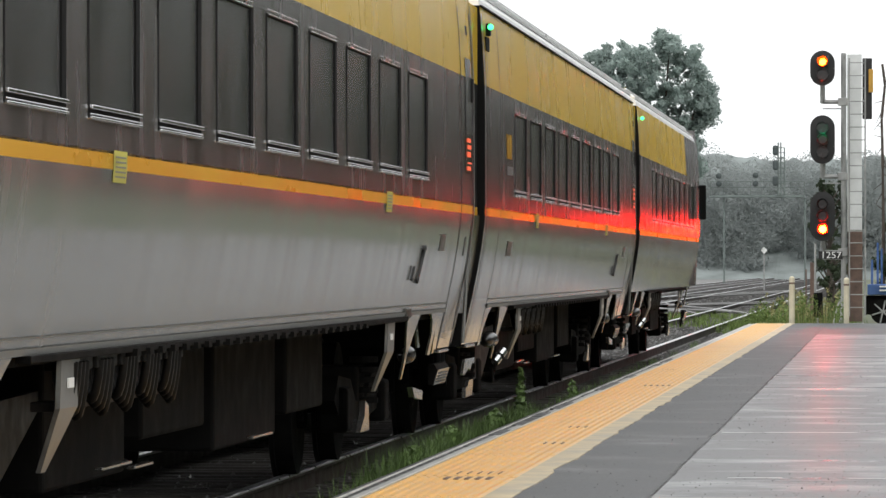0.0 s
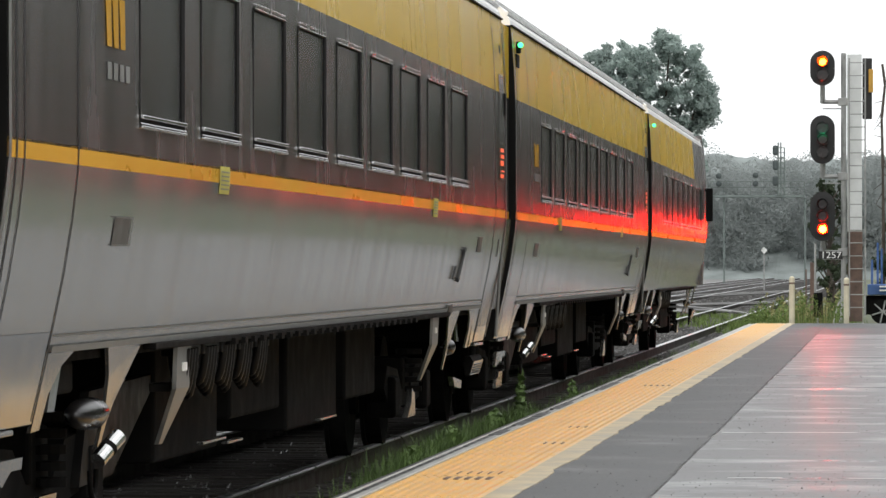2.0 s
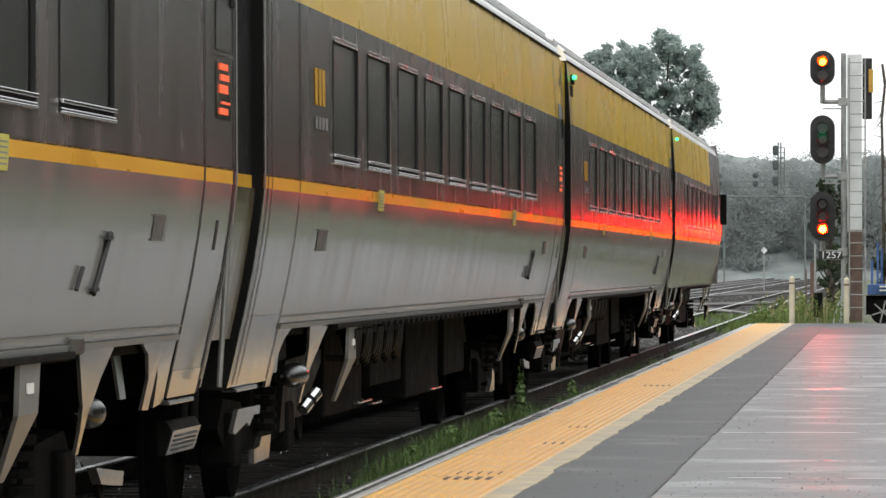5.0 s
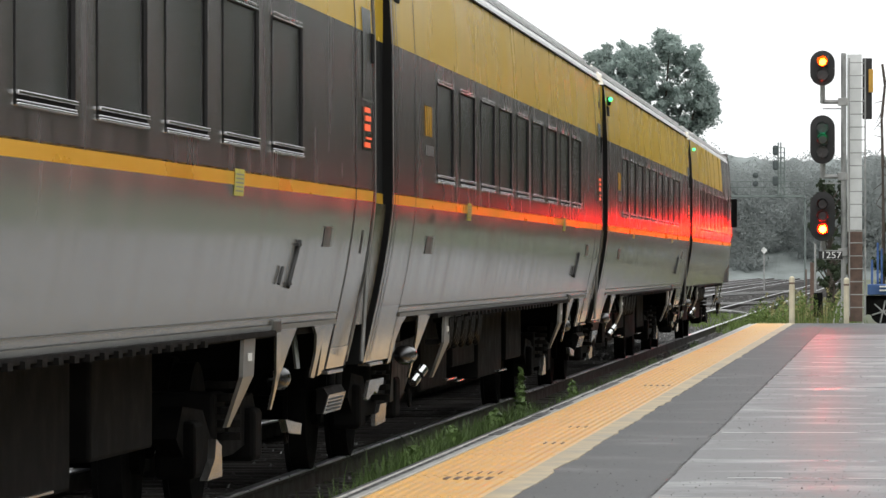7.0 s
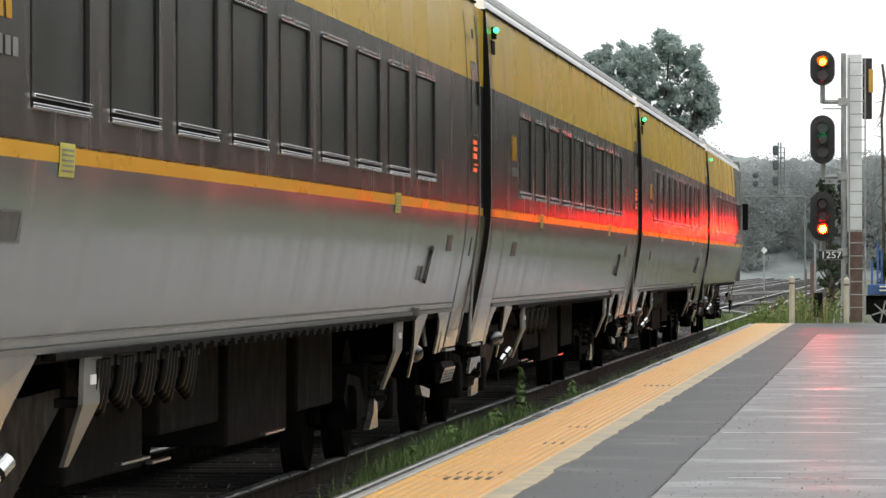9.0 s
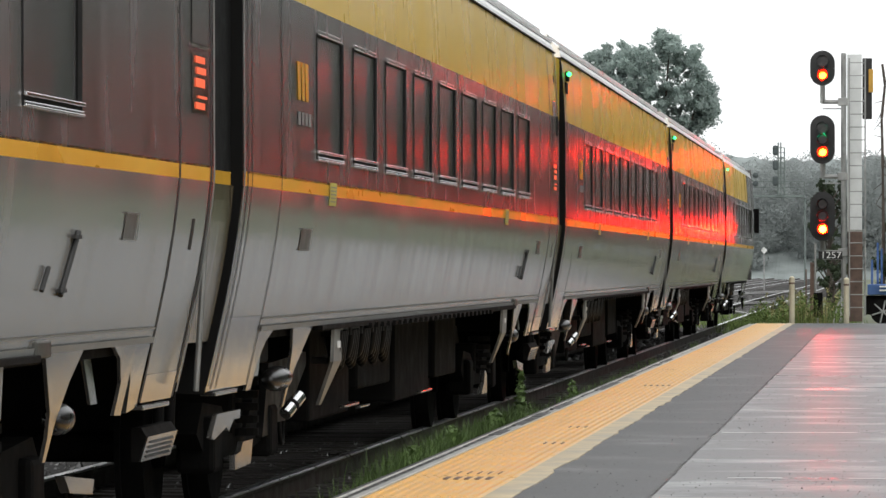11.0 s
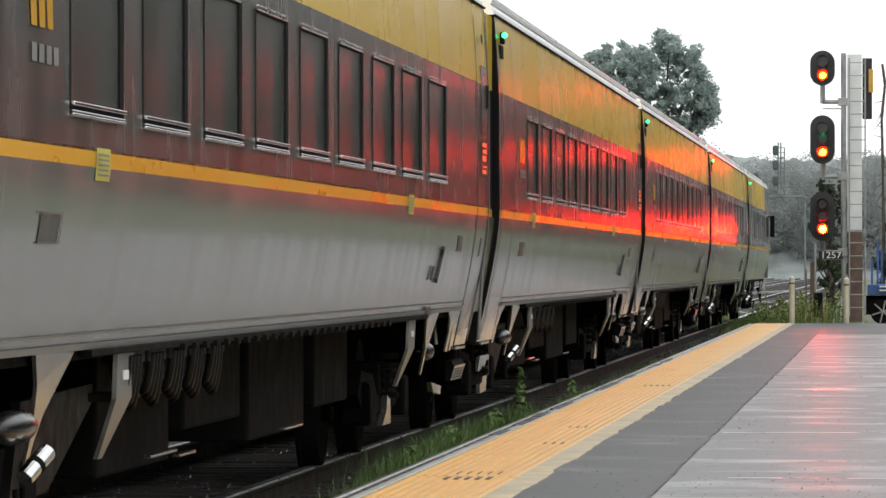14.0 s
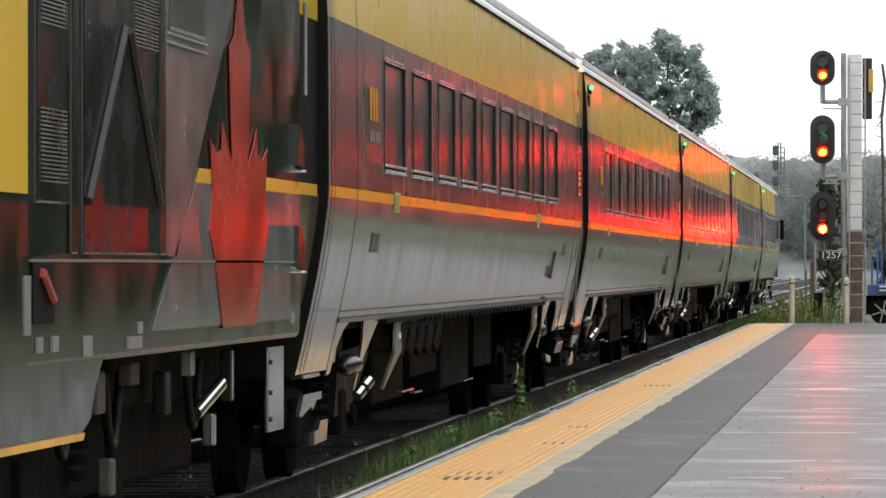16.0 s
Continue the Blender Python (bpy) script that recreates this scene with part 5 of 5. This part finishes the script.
def woods(name, n_clumps, xs, ys_, hs, size, per, seed, material, label):
    r = np.random.default_rng(seed)
    spec = []
    for _ in range(n_clumps):
        x, y = r.uniform(*xs), r.uniform(*ys_)
        h = r.uniform(*hs)
        for q in range(5):
            w = h * r.uniform(0.14, 0.24)
            spec.append((x + r.normal(0, 0.12 * h), y, h * (0.15 + 0.18 * q), w, w, w * r.uniform(0.6, 0.9), per))
    return tagged(leaf_mesh(name, spec, size, r, material), label, "woods", kind="stuff")


woods("far_woods", 130, (-25, 3), (605, 662), (9, 14.9), 0.15, 620, 21, "leaf_far", "distant woods on a rise with haze painted into their green")
woods("lineside_woods", 130, (9, 30), (20, 330), (9, 13.5), 0.6, 190, 22, "leaf", "dense green trees beyond the platform")
woods("far_side_woods", 60, (-40, -24), (120, 420), (4, 8), 0.5, 70, 23, "leaf", "green trees across the tracks")

hill = B()
rows_ = []
for k in range(150):
    x = -48 + k * 0.4
    h = 15.2 + 1.5 * noise.noise((x * 0.05, 0, 0)) + 1.3 * abs(noise.noise((x * 0.22, 2, 0))) + 0.5 * noise.noise((x * 0.8, 5, 0))
    rows_.append([hill.verts.new(p) for p in ((x, 600, -0.3), (x, 640, h * 0.55), (x, 668, h), (x, 720, h * 0.9))])
for a, b in zip(rows_, rows_[1:]):
    for i in range(3):
        hill.faces.new((a[i], b[i], b[i + 1], a[i + 1]))
tagged(part("backdrop", hill, "hill"), "low wooded rise coloured pale as if in haze", "hill", kind="structure")

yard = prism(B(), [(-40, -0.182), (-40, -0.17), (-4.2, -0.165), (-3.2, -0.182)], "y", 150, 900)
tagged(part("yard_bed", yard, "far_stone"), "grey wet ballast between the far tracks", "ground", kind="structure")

# ---- far tracks ----
for x in (-9.2, -13.6):
    track_thing(x, "rusty rails of a neighbouring track")


def slant_track(x0, y0, x1, y1):
    t = empty("railway_track", "crossover track linking neighbouring rails", "track", "railway tracks", "structure")
    for o in (-0.7525, 0.7525):
        bm = B()
        n = 14
        pts = []
        for k in range(n + 1):
            u = k / n
            s = u * u * (3 - 2 * u)
            pts.append(Vector((x0 + (x1 - x0) * s + o, y0 + (y1 - y0) * u, -0.04)))
        for a, b in zip(pts, pts[1:]):
            rod(bm, a, b, 0.04, seg=6)
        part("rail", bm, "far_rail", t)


slant_track(-5.5, 162, -13.0, 190)
slant_track(-12.0, 165, -3.6, 215)
slant_track(CENTRE, 150, -9.2, 205)
slant_track(-9.2, 190, -13.6, 250)
slant_track(-13.6, 160, -9.2, 220)
slant_track(-9.2, 240, CENTRE, 310)


def gx(px, d):
    return (px - 1570) * d / 9351


def gz(py, d):
    return EYE_Z + (470.7 - py) * d / 9351


def gantry(d):
    """A walkway over the tracks far down the line, with railings, signals and a twin-post mast."""
    g = empty("signal_bridge", "distant steel signal bridge with railings and dark signal heads", "signal bridge")
    x0, x1 = gx(1258, d), gx(1424, d)
    part("deck", box(B(), x0, x1, d, d + 1.0, gz(350, d), gz(346, d), 0.02), "haze_steel", g)
    for px in (1282, 1425):
        part("leg", rod(B(), (gx(px, d), d + 0.5, -0.19), (gx(px, d), d + 0.5, gz(350, d)), 0.07, seg=8), "haze_steel", g)
    for py in (322, 332):
        part("handrail", rod(B(), (x0, d, gz(py, d)), (x1, d, gz(py, d)), 0.025, seg=6), "haze_steel", g)
    for k in range(8):
        x = x0 + (x1 - x0) * k / 7
        part("baluster", rod(B(), (x, d, gz(346, d)), (x, d, gz(322, d)), 0.025, seg=6), "haze_steel", g)
    for px, ys_ in ((1273, (312, 326)), (1338, (311, 326)), (1373, (267, 293, 321))):
        for py in ys_:
            h = 9 if px == 1373 else 5
            hd = part("signal_head", box(B(), gx(px - 5, d), gx(px + 5, d), d - 0.3, d, gz(py + h, d), gz(py - h, d), 0.18), "haze_head", g)
    for px in (1378, 1382.5, 1389):
        part("mast_post", rod(B(), (gx(px, d), d - 0.1, gz(346, d)), (gx(px, d), d - 0.1, gz(253 if px < 1385 else 262, d)), 0.06, seg=8), "haze_steel", g)
    for k in range(9):
        py = 262 + 9 * k
        part("mast_brace", rod(B(), (gx(1372, d), d - 0.1, gz(py, d)), (gx(1389, d), d - 0.1, gz(py, d)), 0.03, seg=6), "haze_steel", g)


gantry(420)


# ---- movement ----
def motions():
    times = [0.5 * k for k in range(33)]
    for ob, y in train:
        walk(ob, [(t, pose(CENTRE, y + run(t), 0)) for t in times])

    def swing(key, changes, start_lit):
        """Swing a shutter open or shut at each listed time, in a tenth of a second."""
        ob, x, z = SHUTTERS[key]

        def stand(u):
            return pose(x + 0.131 * u, SIG_Y - 0.075 - 0.14 * u, z, 0, 0, 90 * u)

        lit = 1 if start_lit else 0
        rows = [(0.0, stand(lit))]
        for t in changes:
            rows.append((t - 0.08, stand(lit)))
            rows.append((t - 0.04, stand(lit)))
            for k in range(4):
                rows.append((t + k / 30, stand(lit + (1 - 2 * lit) * k / 3)))
            lit = 1 - lit
            rows.append((t + 0.14, stand(lit)))
            rows.append((t + 0.18, stand(lit)))
        rows += [(t, stand(lit)) for t in (10.5, 11.0, 12.0, 14.0, 16.0)]
        walk(ob, rows)

    flashes = []
    for k in range(9):
        flashes += [0.36 + 1.005 * k, 0.86 + 1.005 * k]
    swing("green", flashes, False)
    swing("amber", [10.0], True)
    swing("top_red", [10.0], False)
    swing("mid_red", [10.0], False)


motions()
